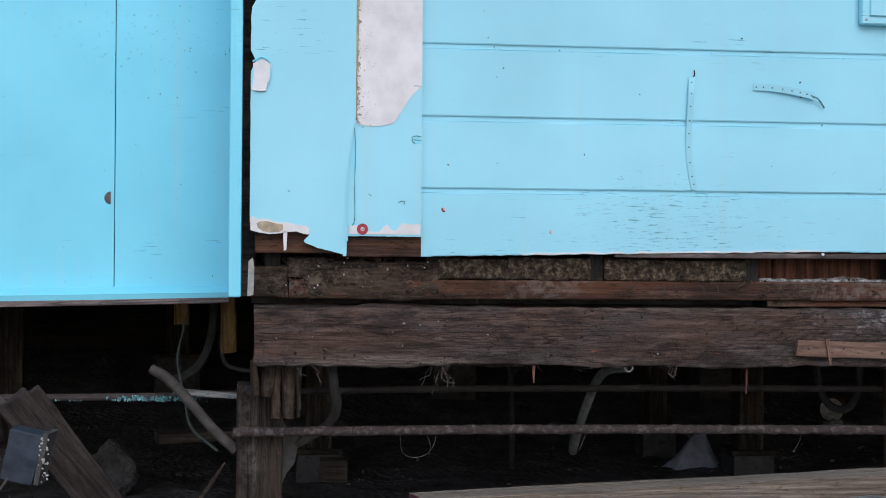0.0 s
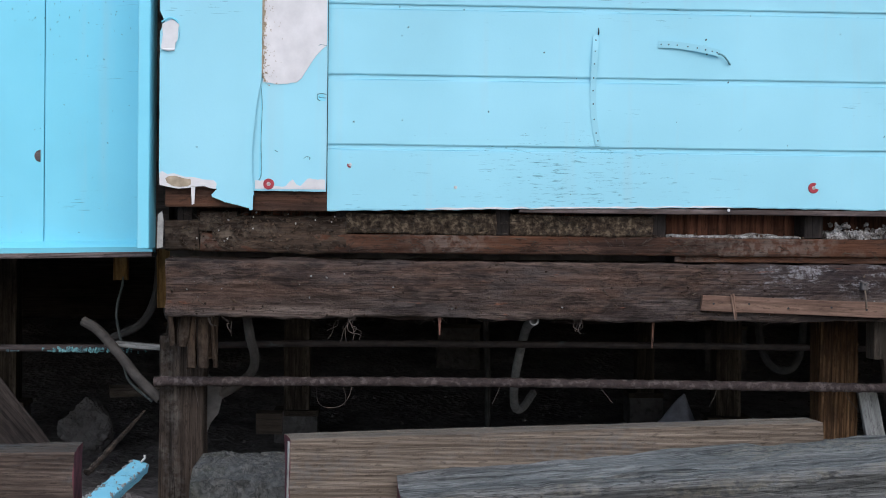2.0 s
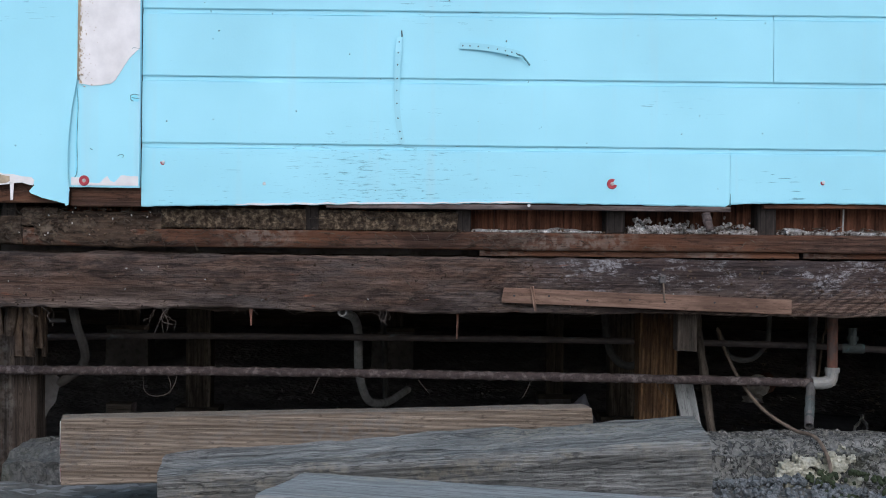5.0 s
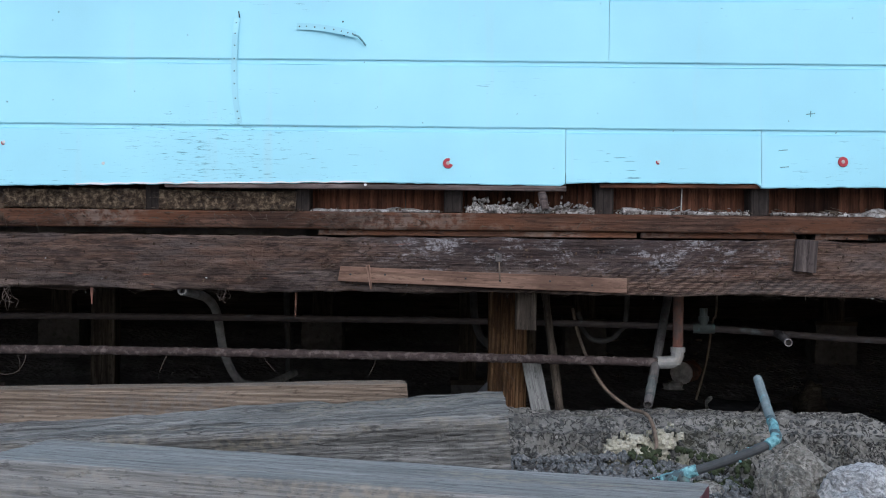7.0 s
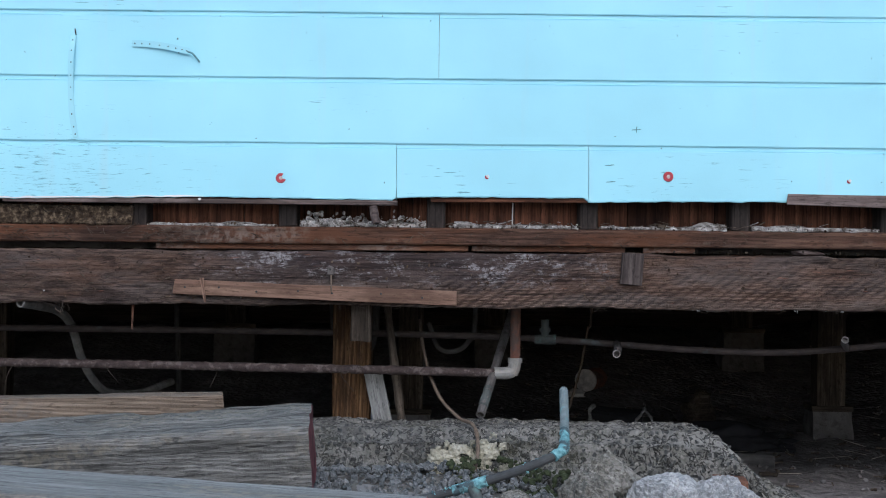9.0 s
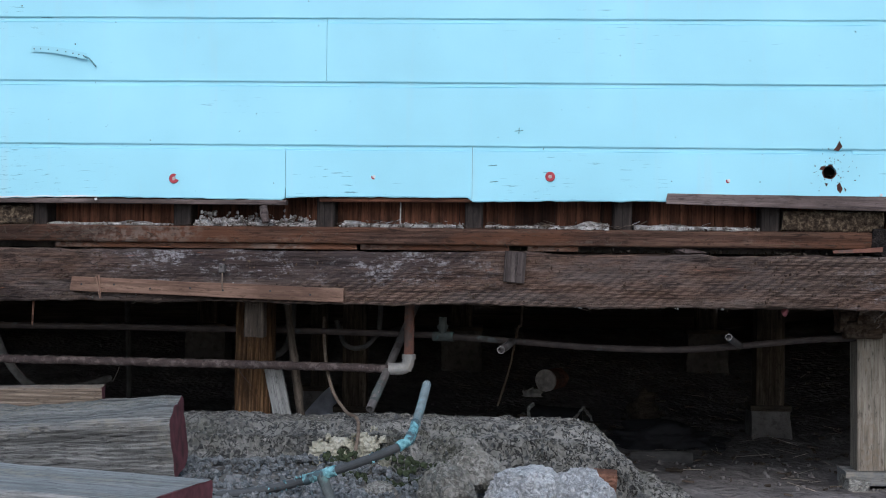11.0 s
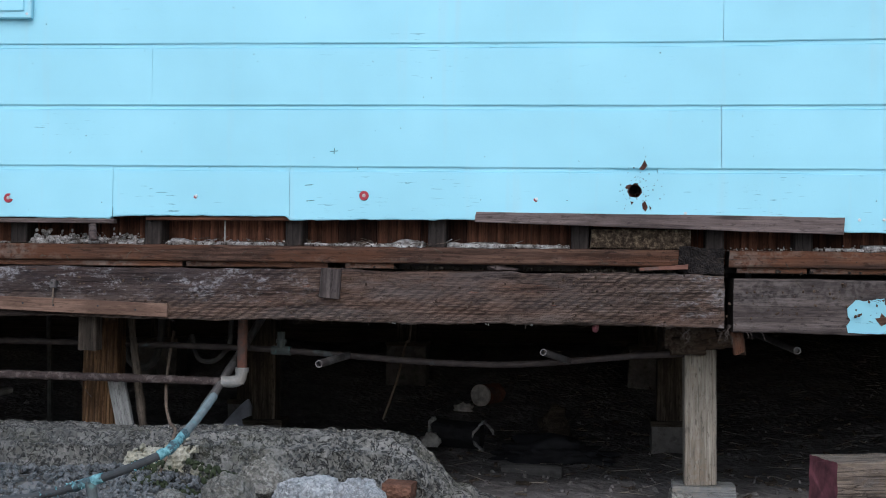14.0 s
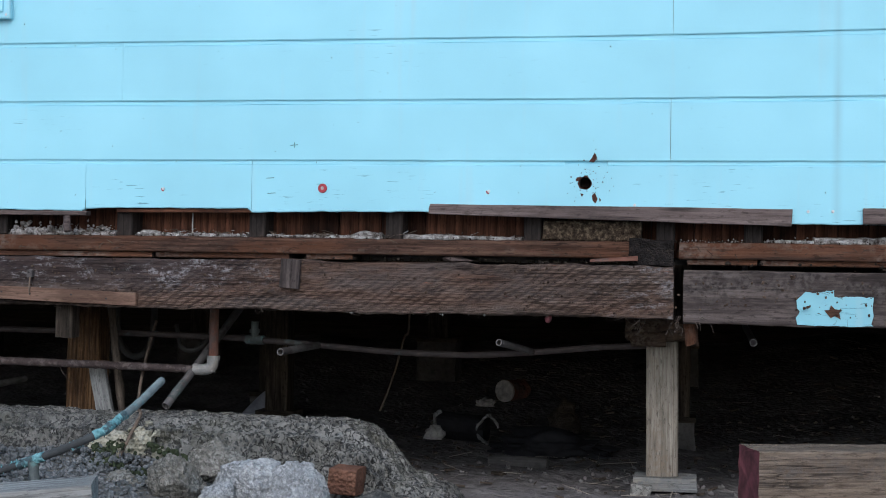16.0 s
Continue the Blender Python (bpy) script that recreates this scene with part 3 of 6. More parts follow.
def tube(pts, r, sides=10, hollow=0.0, wobble=0.0, ribs=0.0, seed=0.0, per=8, bm=None, taper=0.0):
    bm = bm or bmesh.new()
    path = smooth_path(pts, per)
    if ribs:
        fine = []
        for a, b in zip(path, path[1:]):
            n = max(1, int((b - a).length / 0.003))
            fine += [a.lerp(b, i / n) for i in range(n)]
        path = fine + [path[-1]]
    rows, side = [], None
    for i, p in enumerate(path):
        d = (path[min(i + 1, len(path) - 1)] - path[max(i - 1, 0)]).normalized()
        if side is None:
            side = d.orthogonal().normalized()
        side = (side - d * side.dot(d)).normalized()
        up = d.cross(side)
        rr = r * (1 - taper * i / len(path)) * (1 + (ribs * (1 if i % 2 else -1)))
        row = []
        for k in range(sides):
            a = 2 * math.pi * k / sides
            e = side * math.cos(a) + up * math.sin(a)
            w = 1 + wobble * nz(p + e * r, 60, seed)
            row.append(bm.verts.new(p + e * rr * w))
        rows.append(row)
    for a, b in zip(rows, rows[1:]):
        for k in range(sides):
            bm.faces.new((a[k], a[(k + 1) % sides], b[(k + 1) % sides], b[k]))
    for idx, step in ((0, 1), (-1, -1)):
        row = rows[idx]
        if hollow:
            c = sum((v.co for v in row), Vector()) / sides
            inward = (path[step if idx == 0 else -2] - path[idx]).normalized() * r * 2.5
            inner = [bm.verts.new(c + (v.co - c) * (1 - hollow)) for v in row]
            deep = [bm.verts.new(v.co + inward) for v in inner]
            for k in range(sides):
                j = (k + 1) % sides
                bm.faces.new((row[k], row[j], inner[j], inner[k]))
                bm.faces.new((inner[k], inner[j], deep[j], deep[k]))
            bm.faces.new(deep)
        else:
            bm.faces.new(row)
    bmesh.ops.recalc_face_normals(bm, faces=list(bm.faces))
    return bm


def stone(size, seed, sub=4, rough=0.25, facets=7, fine=0.06):
    """Broken rubble: a lump cut by flat faces, then roughened."""
    bm = bmesh.new()
    bmesh.ops.create_icosphere(bm, subdivisions=sub, radius=1.0)
    rng = random.Random(seed)
    cuts = []
    for _ in range(facets):
        d = Vector((rng.uniform(-1, 1), rng.uniform(-1, 1), rng.uniform(-1, 1))).normalized()
        cuts.append((d, rng.uniform(0.5, 0.8)))
    for v in bm.verts:
        c = v.co.copy()
        for d, k in cuts:
            over = c.dot(d) - k
            if over > 0:
                c -= d * over * 0.92
        c *= 1 + rough * 0.5 * nz(c, 1.6, seed) + fine * nz(c, 7, seed + 3) + fine * 0.5 * nz(c, 17, seed + 9)
        v.co = Vector((c.x * size[0], c.y * size[1], c.z * size[2]))
    return bm


def ball(bm, p, r, sub=1, squash=(1, 1, 1), rng=random):
    g = bmesh.ops.create_icosphere(bm, subdivisions=sub, radius=r)
    rot = Euler((rng.uniform(0, 6), rng.uniform(0, 6), rng.uniform(0, 6))).to_matrix()
    for v in g["verts"]:
        c = v.co * rng.uniform(0.8, 1.2)
        v.co = Vector(p) + rot @ Vector((c.x * squash[0], c.y * squash[1], c.z * squash[2]))


def lumps(spots, seed, mesh_name, mat, parent=None, label="", category="", squash=(1, 0.8, 0.6)):
    """Many small rough lumps as one mesh; spots are (x, y, z, radius)."""
    rng = random.Random(seed)
    base = bmesh.new()
    bmesh.ops.create_icosphere(base, subdivisions=1, radius=1.0)
    bv = [v.co.copy() for v in base.verts]
    bf = [[v.index for v in f.verts] for f in base.faces]
    base.free()
    verts, faces = [], []
    for x, y, z, r in spots:
        rot = Euler((rng.uniform(0, 6), rng.uniform(0, 6), rng.uniform(0, 6))).to_matrix()
        o = len(verts)
        for c in bv:
            k = r * rng.uniform(0.7, 1.25)
            q = rot @ Vector((c.x * squash[0], c.y * squash[1], c.z * squash[2])) * k
            verts.append((x + q.x, y + q.y, z + q.z))
        faces += [[o + i for i in f] for f in bf]
    mesh = bpy.data.meshes.new(mesh_name)
    mesh.from_pydata(verts, [], faces)
    mesh.materials.append(mat)
    ob = new(mesh_name, mesh)
    ob.parent = parent
    return tagged(ob, label, category, "", "stuff")


def slivers(spots, seed, mesh_name, mat, parent=None, label="", category=""):
    """Straws, chips and splinters as one mesh; spots are (x, y, z, length, width)."""
    rng = random.Random(seed)
    verts, faces = [], []
    for x, y, z, ln, w in spots:
        rot = Euler((rng.uniform(-0.3, 0.3), rng.uniform(-0.3, 0.3), rng.uniform(0, 6.3))).to_matrix()
        o = len(verts)
        for sx in (-1, 1):
            for sy, sz in ((-1, -0.5), (1, -0.5), (1, 0.5), (-1, 0.5)):
                q = rot @ Vector((sx * ln / 2, sy * w / 2 * rng.uniform(0.6, 1.2), sz * w * 0.6))
                verts.append((x + q.x, y + q.y, z + q.z))
        faces += [[o + i for i in f] for f in ((0, 1, 2, 3), (7, 6, 5, 4), (0, 4, 5, 1), (1, 5, 6, 2), (2, 6, 7, 3), (3, 7, 4, 0))]
    mesh = bpy.data.meshes.new(mesh_name)
    mesh.from_pydata(verts, [], faces)
    mesh.materials.append(mat)
    ob = new(mesh_name, mesh)
    ob.parent = parent
    return tagged(ob, label, category, "", "stuff")


def sheet(outline, y, depth, mat_name=None):
    """A flat plate in the x-z plane with the given outline, its face at y, running back by depth."""
    bm = bmesh.new()
    rim = [bm.verts.new((x, y, z)) for x, z in outline]
    bmesh.ops.triangle_fill(bm, use_beauty=True, edges=[bm.edges.new((rim[k], rim[(k + 1) % len(rim)])) for k in range(len(rim))])
    ext = bmesh.ops.extrude_face_region(bm, geom=list(bm.faces))
    for v in [g for g in ext["geom"] if isinstance(g, bmesh.types.BMVert)]:
        v.co.y += depth
    bmesh.ops.recalc_face_normals(bm, faces=list(bm.faces))
    return bm


def ragged(x0, x1, z, amp, seed, step=0.006, trend=0.0):
    """A torn edge from x0 to x1 near height z."""
    n = max(2, int(abs(x1 - x0) / step))
    out = []
    for i in range(n + 1):
        x = x0 + (x1 - x0) * i / n
        out.append((x, z + trend * i / n + amp * (nz((x, 0, 0), 28, seed) + 0.6 * nz((x, 1, 0), 90, seed))))
    return out


def disc(x, z, y, r, thick, inner=0.0, sides=20, a0=0.0, a1=360.0):
    bm = bmesh.new()
    full = a1 - a0 >= 360
    n = sides if full else sides + 1
    ang = [radians(a0 + (a1 - a0) * k / sides) for k in range(n)]
    loops = []
    for rr, yy in ((r, y), (r * 0.9, y - thick), (inner, y - thick), (inner, y)):
        if rr == 0:
            continue
        loops.append([bm.verts.new((x + rr * math.cos(a), yy, z + rr * math.sin(a))) for a in ang])
    rng = range(n) if full else range(n - 1)
    for a, b in zip(loops, loops[1:]):
        for k in rng:
            bm.faces.new((a[k], a[(k + 1) % n], b[(k + 1) % n], b[k]))
    if not inner:
        bm.faces.new(loops[-1])
    bmesh.ops.recalc_face_normals(bm, faces=list(bm.faces))
    return bm


# ---------------------------------------------------------------- ground


def smoothstep(a, b, v):
    v = min(1.0, max(0.0, (v - a) / (b - a)))
    return v * v * (3 - 2 * v)


def ground_z(x, y):
    bank = 0.275 - 0.12 * smoothstep(2.15, 2.95, x) + 0.075 * smoothstep(3.3, 3.9, x) * (1 - smoothstep(-0.3, 0.1, y))
    out = bank * (1 - smoothstep(-1.9, -3.0, y))
    under = 0.15 - 0.06 * smoothstep(0.3, 1.6, y) + 0.30 * smoothstep(2.6, 5.0, y) + 0.10 * smoothstep(3.9, 4.8, x) * smoothstep(0.8, 2.5, y)
    z = out + (under - out) * smoothstep(-0.25, 0.15, y)
    near = 1 - smoothstep(6, 14, math.hypot(x - 2, y))
    return z + near * (0.018 * nz((x, y, 0), 3.1) + 0.010 * nz((x, y, 0), 11, 4) + 0.006 * nz((x, y, 0), 31, 8))


def axis(lo, hi, fine, far):
    a = list(np.arange(lo, hi, fine))
    s, v = fine, lo
    left = []
    while v > -far:
        s *= 1.35
        v -= s
        left.append(v)
    s, v = fine, a[-1]
    right = []
    while v < far:
        s *= 1.35
        v += s
        right.append(v)
    return left[::-1] + a + right


gx, gy = axis(-1.2, 5.6, 0.032, 900), axis(-2.2, 5.2, 0.036, 900)
verts = [(x, y, ground_z(x, y)) for y in gy for x in gx]
nx = len(gx)
faces = [(j * nx + i, j * nx + i + 1, (j + 1) * nx + i + 1, (j + 1) * nx + i) for j in range(len(gy) - 1) for i in range(nx - 1)]
gm = bpy.data.meshes.new("ground")
gm.from_pydata(verts, [], faces)
gm.materials.append(M_GROUND)
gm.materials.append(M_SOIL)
gm.materials.append(M_BOUNCE)
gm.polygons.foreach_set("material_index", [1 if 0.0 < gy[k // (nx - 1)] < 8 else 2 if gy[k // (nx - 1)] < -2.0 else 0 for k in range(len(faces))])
gm.polygons.foreach_set("use_smooth", [True] * len(faces))
ground = tagged(new("ground", gm), "bare dark soil and gravel ground running under the house", "ground", "", "structure")

# ---------------------------------------------------------------- house wall
WALL_L, WALL_R, WALL_T = 0.583, 6.4, 2.75
wall_north = thing("wall_north", "light blue painted horizontal wooden siding wall, chipped and dirty", "wall", "structure")
LAP = [0.963, 1.114, 1.287, 1.461, 1.6345, 1.808, 1.9815, 2.155, 2.3285, 2.502, 2.6755]


def board(x0, x1, z0, z1, seed, bottom=None, notch=None):
    """One rustic board: flat face, a rebated channel along the top edge, slight waves in its length."""
    bm = bmesh.new()
    n = max(4, int((x1 - x0) / 0.012))
    lip, deep = 0.0135, 0.0050
    rows = []
    for i in range(n + 1):
        x = x0 + (x1 - x0) * i / n
        w = 0.0012 * nz((x, z0, 0), 3.0, seed) * (smoothstep(0.06, 0.25, abs(x - 3.58)) if z0 < 1 else 1)
        c = 0.0008 * nz((x, z0, 3), 24, seed)
        up = 0.008 * max(0.0, (x - 3.55) / 0.75) ** 1.4
        zb = z0 + c + up * (z0 - 1.1) / 0.36 if bottom is None else bottom(x)
        top = z1 + up * (z1 - 1.1) / 0.36
        k = 0.0065 + 0.003 * nz((x, z0, 7), 6, seed)
        prof = ((0.02, zb), (w + 0.0015, zb), (w, zb + 0.003), (w, top - lip - 0.0006 + c), (w + k, top - lip + c), (w + k, top - lip + 0.0014 + c), (w + deep, top - lip + 0.0024 + c), (w + deep, top + 0.004), (0.02, top + 0.004))
        rows.append([bm.verts.new((x, y, z)) for y, z in prof])
    for a, b in zip(rows, rows[1:]):
        for k in range(len(a)):
            j = (k + 1) % len(a)
            bm.faces.new((a[k], b[k], b[j], a[j]))
    bm.faces.new(rows[0])
    bm.faces.new(rows[-1][::-1])
    bmesh.ops.recalc_face_normals(bm, faces=list(bm.faces))
    return bm


def low_edge(x):
    base = np.interp(x, [0.58, 1.08, 1.6, 2.10, 2.106, 2.19, 2.612, 2.617, 2.9, 3.14, 4.14, 6.4], [0.949, 0.959, 0.968, 0.964, 0.970, 0.974, 0.974, 0.964, 0.968, 0.969, 0.944, 0.940])
    return float(base) + 0.0022 * nz((x, 0, 0), 26, 3) + 0.0016 * nz((x, 0, 0), 95, 9)


JOINTS = {0: (2.107, 2.617, 5.1), 1: (3.812,), 2: (2.217, 4.9), 3: (3.815,), 4: (1.6, 3.1), 5: (2.6,), 6: (1.9, 4.0), 7: (3.3,), 8: (2.2,), 9: (3.6,)}
HOLE = (3.578, 1.052, 0.0185)
for i, (z0, z1) in enumerate(zip(LAP, LAP[1:])):
    cuts = [WALL_L, *JOINTS.get(i, ()), WALL_R]
    if i == 0:
        cuts = sorted(cuts + [3.52, 3.64])
    for k, (a, b) in enumerate(zip(cuts, cuts[1:])):
        gap = 0.0 if i == 0 and (b in (3.52, 3.64)) else 0.0011
        if i == 0 and a == 3.52:
            continue
        part("siding_board", board(a, b - gap, z0, z1, i + 3 * k, low_edge if i == 0 else None), M_SIDING_WORN if i == 0 else M_SIDING, wall_north)

# the length of the lowest board with the ragged pipe hole through it
bm = bmesh.new()
hx, hz, hr = HOLE
outer = [(3.52, low_edge(3.52)), (3.58, low_edge(3.58)), (3.6399, low_edge(3.64)), (3.6399, 1.101), (3.58, 1.101), (3.52, 1.101)]
ring = []
for k in range(30):
    a = 2 * math.pi * k / 30
    r = hr * (1 + 0.16 * nz((math.cos(a), math.sin(a), 0), 2.2, 4) + (0.22 if 5 < k < 9 else 0))
    ring.append((hx + r * 1.05 * math.cos(a), hz + r * math.sin(a)))
vo = [bm.verts.new((x, 0, z)) for x, z in outer]
vi = [bm.verts.new((x, 0, z)) for x, z in ring]
edges = [bm.edges.new((v[k], v[(k + 1) % len(v)])) for v in (vo, vi) for k in range(len(v))]
bmesh.ops.triangle_fill(bm, use_beauty=True, edges=edges)
ext = bmesh.ops.extrude_face_region(bm, geom=list(bm.faces))
for v in [g for g in ext["geom"] if isinstance(g, bmesh.types.BMVert)]:
    v.co.y += 0.02
bmesh.ops.recalc_face_normals(bm, faces=list(bm.faces))
part("siding_board", bm, M_SIDING_WORN, wall_north, "light blue board with a ragged pipe hole")
part("siding_lip", slab(3.52, 3.639, 0.009, 0.02, 1.1, 1.118, 0), M_SIDING, wall_north)
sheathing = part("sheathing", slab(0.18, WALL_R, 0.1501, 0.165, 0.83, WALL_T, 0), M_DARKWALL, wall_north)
part("building_paper", slab(0.18, 3.5, 0.0205, 0.024, 0.985, WALL_T, 0), M_STUD, wall_north)
part("building_paper", slab(3.66, WALL_R, 0.0205, 0.024, 0.985, WALL_T, 0), M_STUD, wall_north)

# vertical backing boards seen between the stud feet
x, k = 0.2, 0
rng = random.Random(5)
while x < 6.3:
    w = rng.uniform(0.11, 0.19)
    part("backing_board", timber(0.2, 0.015, w - 0.0015, 0.001, k, 0.05, 2, 0.001), M_BACK, wall_north, m=lie((x + w / 2, 0.128 + 0.004 * (k % 2), 0.85), (x + w / 2, 0.128 + 0.004 * (k % 2), 1.1)))
    x, k = x + w, k + 1

STUDS = [0.23, 0.62, 1.02, 1.417, 1.815, 2.213, 2.622, 3.030, 3.430, 3.800, 4.040, 4.46, 4.87, 5.27, 5.68, 6.09]
for k, sx in enumerate(STUDS):
    beam("stud", (sx, 0.085, 0.893), (sx, 0.085, 1.20), 0.09, 0.05 if k > 3 else 0.04, M_STUD, "", "", parent=wall_north, rough=0.0015, seed=k, step=0.03)

# sill plates: a lower plate under the studs, with a break above the beam joint
for a, b, sd in ((0.27, 3.815, 1.0), (3.838, 6.4, 2.0)):
    beam("bottom_plate", (a, 0.088, 0.869), (b, 0.088, 0.869), 0.115, 0.047, (M_PLATE, M_STUD), "reddish brown weathered wooden sill plate under the studs", "plate", rough=0.0022, seed=sd, kind="structure")
beam("plate_block", (0.185, 0.085, 0.885), (0.268, 0.085, 0.885), 0.11, 0.075, (M_ROT, M_STUD), "dark rotten wooden corner block", "block", rough=0.004, seed=4.4, kind="structure")
for a, b, z, sd in ((1.46, 2.3, 0.8375, 1), (2.31, 2.72, 0.838, 2), (2.77, 2.91, 0.8385, 3), (3.86, 4.05, 0.838, 5), (4.06, 4.5, 0.8375, 6), (4.55, 6.3, 0.8375, 8)):
    beam("packing_strip", (a, 0.105, z), (b, 0.105, z), 0.12, 0.015, (M_PLATE, M_STUD), "thin brown wooden packing strip between plate and beam", "packing strip", rough=0.002, seed=sd, corner=0.002, group="packing strips", kind="structure")
beam("char_block", (3.70, 0.075, 0.862), (3.822, 0.075, 0.862), 0.10, 0.066, (M_CHAR, M_CHAR), "charred black rotten end of the sill plate", "block", rough=0.014, seed=7, ring=9, step=0.007, kind="structure")

# main beams, checked and hollowed
sill_beam = beam("sill_beam", (0.188, 0.095, 0.756), (3.825, 0.101, 0.752), 0.17, 0.142, (M_BEAM, M_STUD), "long dark brown weathered timber sill beam, rotten and saw-marked", "beam", rough=0.008, seed=11, corner=0.006, ring=12, step=0.009)
sill_beam_right = beam("sill_beam", (3.851, 0.115, 0.742), (6.4, 0.118, 0.735), 0.17, 0.148, (M_BEAMGREY, M_STUD), "dark weathered timber sill beam with a light blue paint patch", "beam", rough=0.004, seed=23, corner=0.005, ring=10)
bm = sheet(ragged(4.158, 4.357, 0.670, 0.003, 31) + [(4.352, 0.676), (4.358, 0.70), (4.355, 0.72), (4.358, 0.748)] + ragged(4.352, 4.255, 0.750, 0.004, 33) + ragged(4.253, 4.178, 0.761, 0.006, 35) + [(4.170, 0.752), (4.163, 0.746), (4.155, 0.738), (4.157, 0.716), (4.164, 0.708), (4.161, 0.700), (4.154, 0.690)], 0.0245, 0.004)
put("paint_patch", bm, M_SCUFFED, sill_beam_right, "flaking light blue paint patch").matrix_parent_inverse = sill_beam_right.matrix_basis.inverted()
bm = sheet([(4.238, 0.700), (4.246, 0.691), (4.256, 0.697), (4.272, 0.688), (4.268, 0.706), (4.276, 0.713), (4.256, 0.716), (4.246, 0.727), (4.242, 0.714), (4.229, 0.712)], 0.0225, 0.002)
put("bare_spot", bm, M_PLATE, sill_beam_right, "bare brown wood where paint flaked").matrix_parent_inverse = sill_beam_right.matrix_basis.inverted()

lath = beam("nailed_lath", (1.519, 0.002, 0.729), (2.269, 0.006, 0.705), 0.018, 0.039, (M_LATH, M_LATH), "pale brown wooden lath nailed along the beam", "lath", rough=0.001, seed=3, corner=0.002)
for k, (nx_, nz_) in enumerate(((0.03, 0.0), (0.12, 0.003), (0.22, -0.004), (0.33, 0.002), (0.42, 0.0), (0.55, 0.004), (0.66, -0.002))):
    bm = disc(nx_, nz_, -0.0092, 0.003, 0.0015, sides=8)
    part("nail", bm, M_DARKDOT, lath)
beam("splinter", (1.594, -0.012, 0.752), (1.604, -0.014, 0.690), 0.006, 0.011, (M_LATH, M_LATH), "torn brown wood splinter standing over the lath", "splinter", rough=0.002, seed=9, corner=0.001, taper=0.5)
beam("nailed_block", (2.738, 0.004, 0.830), (2.732, 0.006, 0.748), 0.014, 0.058, (M_BEAMGREY, M_BEAMGREY), "small grey wooden block nailed to the beam", "block", rough=0.001, seed=13, corner=0.002)
bracket = put("wire_bracket", slab(1.926, 1.943, -0.004, 0.012, 0.764, 0.786, 0.002), M_GALV)
tagged(bracket, "small whitish metal cable bracket on the beam", "bracket")
part("screw", disc(1.934, 0.779, -0.004, 0.003, 0.002, sides=8), M_DARKDOT, bracket)
put_wire = part("wire", tube([(1.936, 0.0, 0.764), (1.937, -0.006, 0.74), (1.938, -0.008, 0.72)], 0.0022, 6), M_WIRE, bracket)

# strips nailed along the bottom of the siding
beam("fascia_strip", (4.138, -0.012, 0.9605), (3.143, -0.008, 0.977), 0.016, 0.047, (M_FLASH, M_FLASH), "grey-brown wooden strip nailed below the siding", "strip", rough=0.0012, seed=17, corner=0.002, taper=0.4)
beam("fascia_strip", (4.322, -0.008, 0.966), (6.3, -0.008, 0.960), 0.016, 0.042, (M_FLASH, M_FLASH), "grey-brown wooden strip nailed below the siding", "strip", rough=0.0012, seed=19, corner=0.002)
beam("drip_strip", (1.06, 0.018, 0.957), (2.11, 0.018, 0.957), 0.03, 0.013, (M_FLASH, M_FLASH), "thin grey wooden drip strip under the siding edge", "strip", rough=0.0015, seed=27, corner=0.002)
beam("drip_strip", (2.20, 0.03, 0.966), (2.615, 0.03, 0.968), 0.03, 0.010, (M_BACK, M_BACK), "thin red-brown wooden strip under the siding edge", "strip", rough=0.0015, seed=28, corner=0.002)

# ---------------------------------------------------------------- corner trim
corner = thing("corner_trim", "light blue flat corner boards with torn lower ends", "trim", "structure")
top = WALL_T
out = [(0.176, top), (0.424, top)]
out += [(0.422, 1.27), (0.408, 1.19), (0.399, 1.10), (0.398, 1.03), (0.404, 0.985), (0.403, 0.950), (0.396, 0.948)]
out += ragged(0.394, 0.335, 0.955, 0.004, 2, trend=0.012) + ragged(0.33, 0.305, 0.968, 0.004, 5, trend=0.012) + [(0.303, 0.985), (0.316, 0.999)]
out += ragged(0.31, 0.178, 1.006, 0.003, 8, trend=0.012)
for i in range(20):
    z = 1.03 + i * 0.025
    out.append((0.176 + 0.0015 * nz((z, 0, 0), 30, 6) + (0.012 if 1.40 < z < 1.43 else 0), z))
out += [(0.178, 1.53), (0.189, 1.55), (0.174, 1.60)]
part("trim_board", sheet(out, -0.032, 0.006), M_TRIM, corner)
part("trim_board", sheet([(0.38, top), (0.5815, top), (0.5815, 1.40)] + ragged(0.581, 0.382, 0.9965, 0.0015, 14), -0.022, 0.0195), M_TRIM, corner)
# bare primer where the paint came off the inner board
bare = [(0.4245, top), (0.580, top), (0.580, 1.365)]
for i in range(24):
    x = 0.579 - 0.154 * i / 23
    bare.append((x, 1.258 + float(np.interp(x, [0.4245, 0.46, 0.4845, 0.505, 0.519, 0.538, 0.557, 0.58], [0.004, -0.001, 0, 0.005, 0.014, 0.046, 0.076, 0.094])) + 0.003 * nz((x, 0, 0), 60)))
part("bare_primer", sheet(bare, -0.0238, 0.0016), M_PRIMER, corner, "bare whitish primer where paint peeled off")
part("bare_primer", sheet([(0.408, 1.001), (0.579, 1.001)] + ragged(0.579, 0.535, 1.027, 0.006, 21) + [(0.527, 1.018), (0.518, 1.009), (0.508, 1.013), (0.500, 1.025), (0.491, 1.019), (0.482, 1.008)] + ragged(0.475, 0.45, 1.008, 0.003, 24) + ragged(0.445, 0.408, 1.022, 0.004, 25), -0.0238, 0.0016), M_PRIMER, corner, "bare whitish torn lower edge")
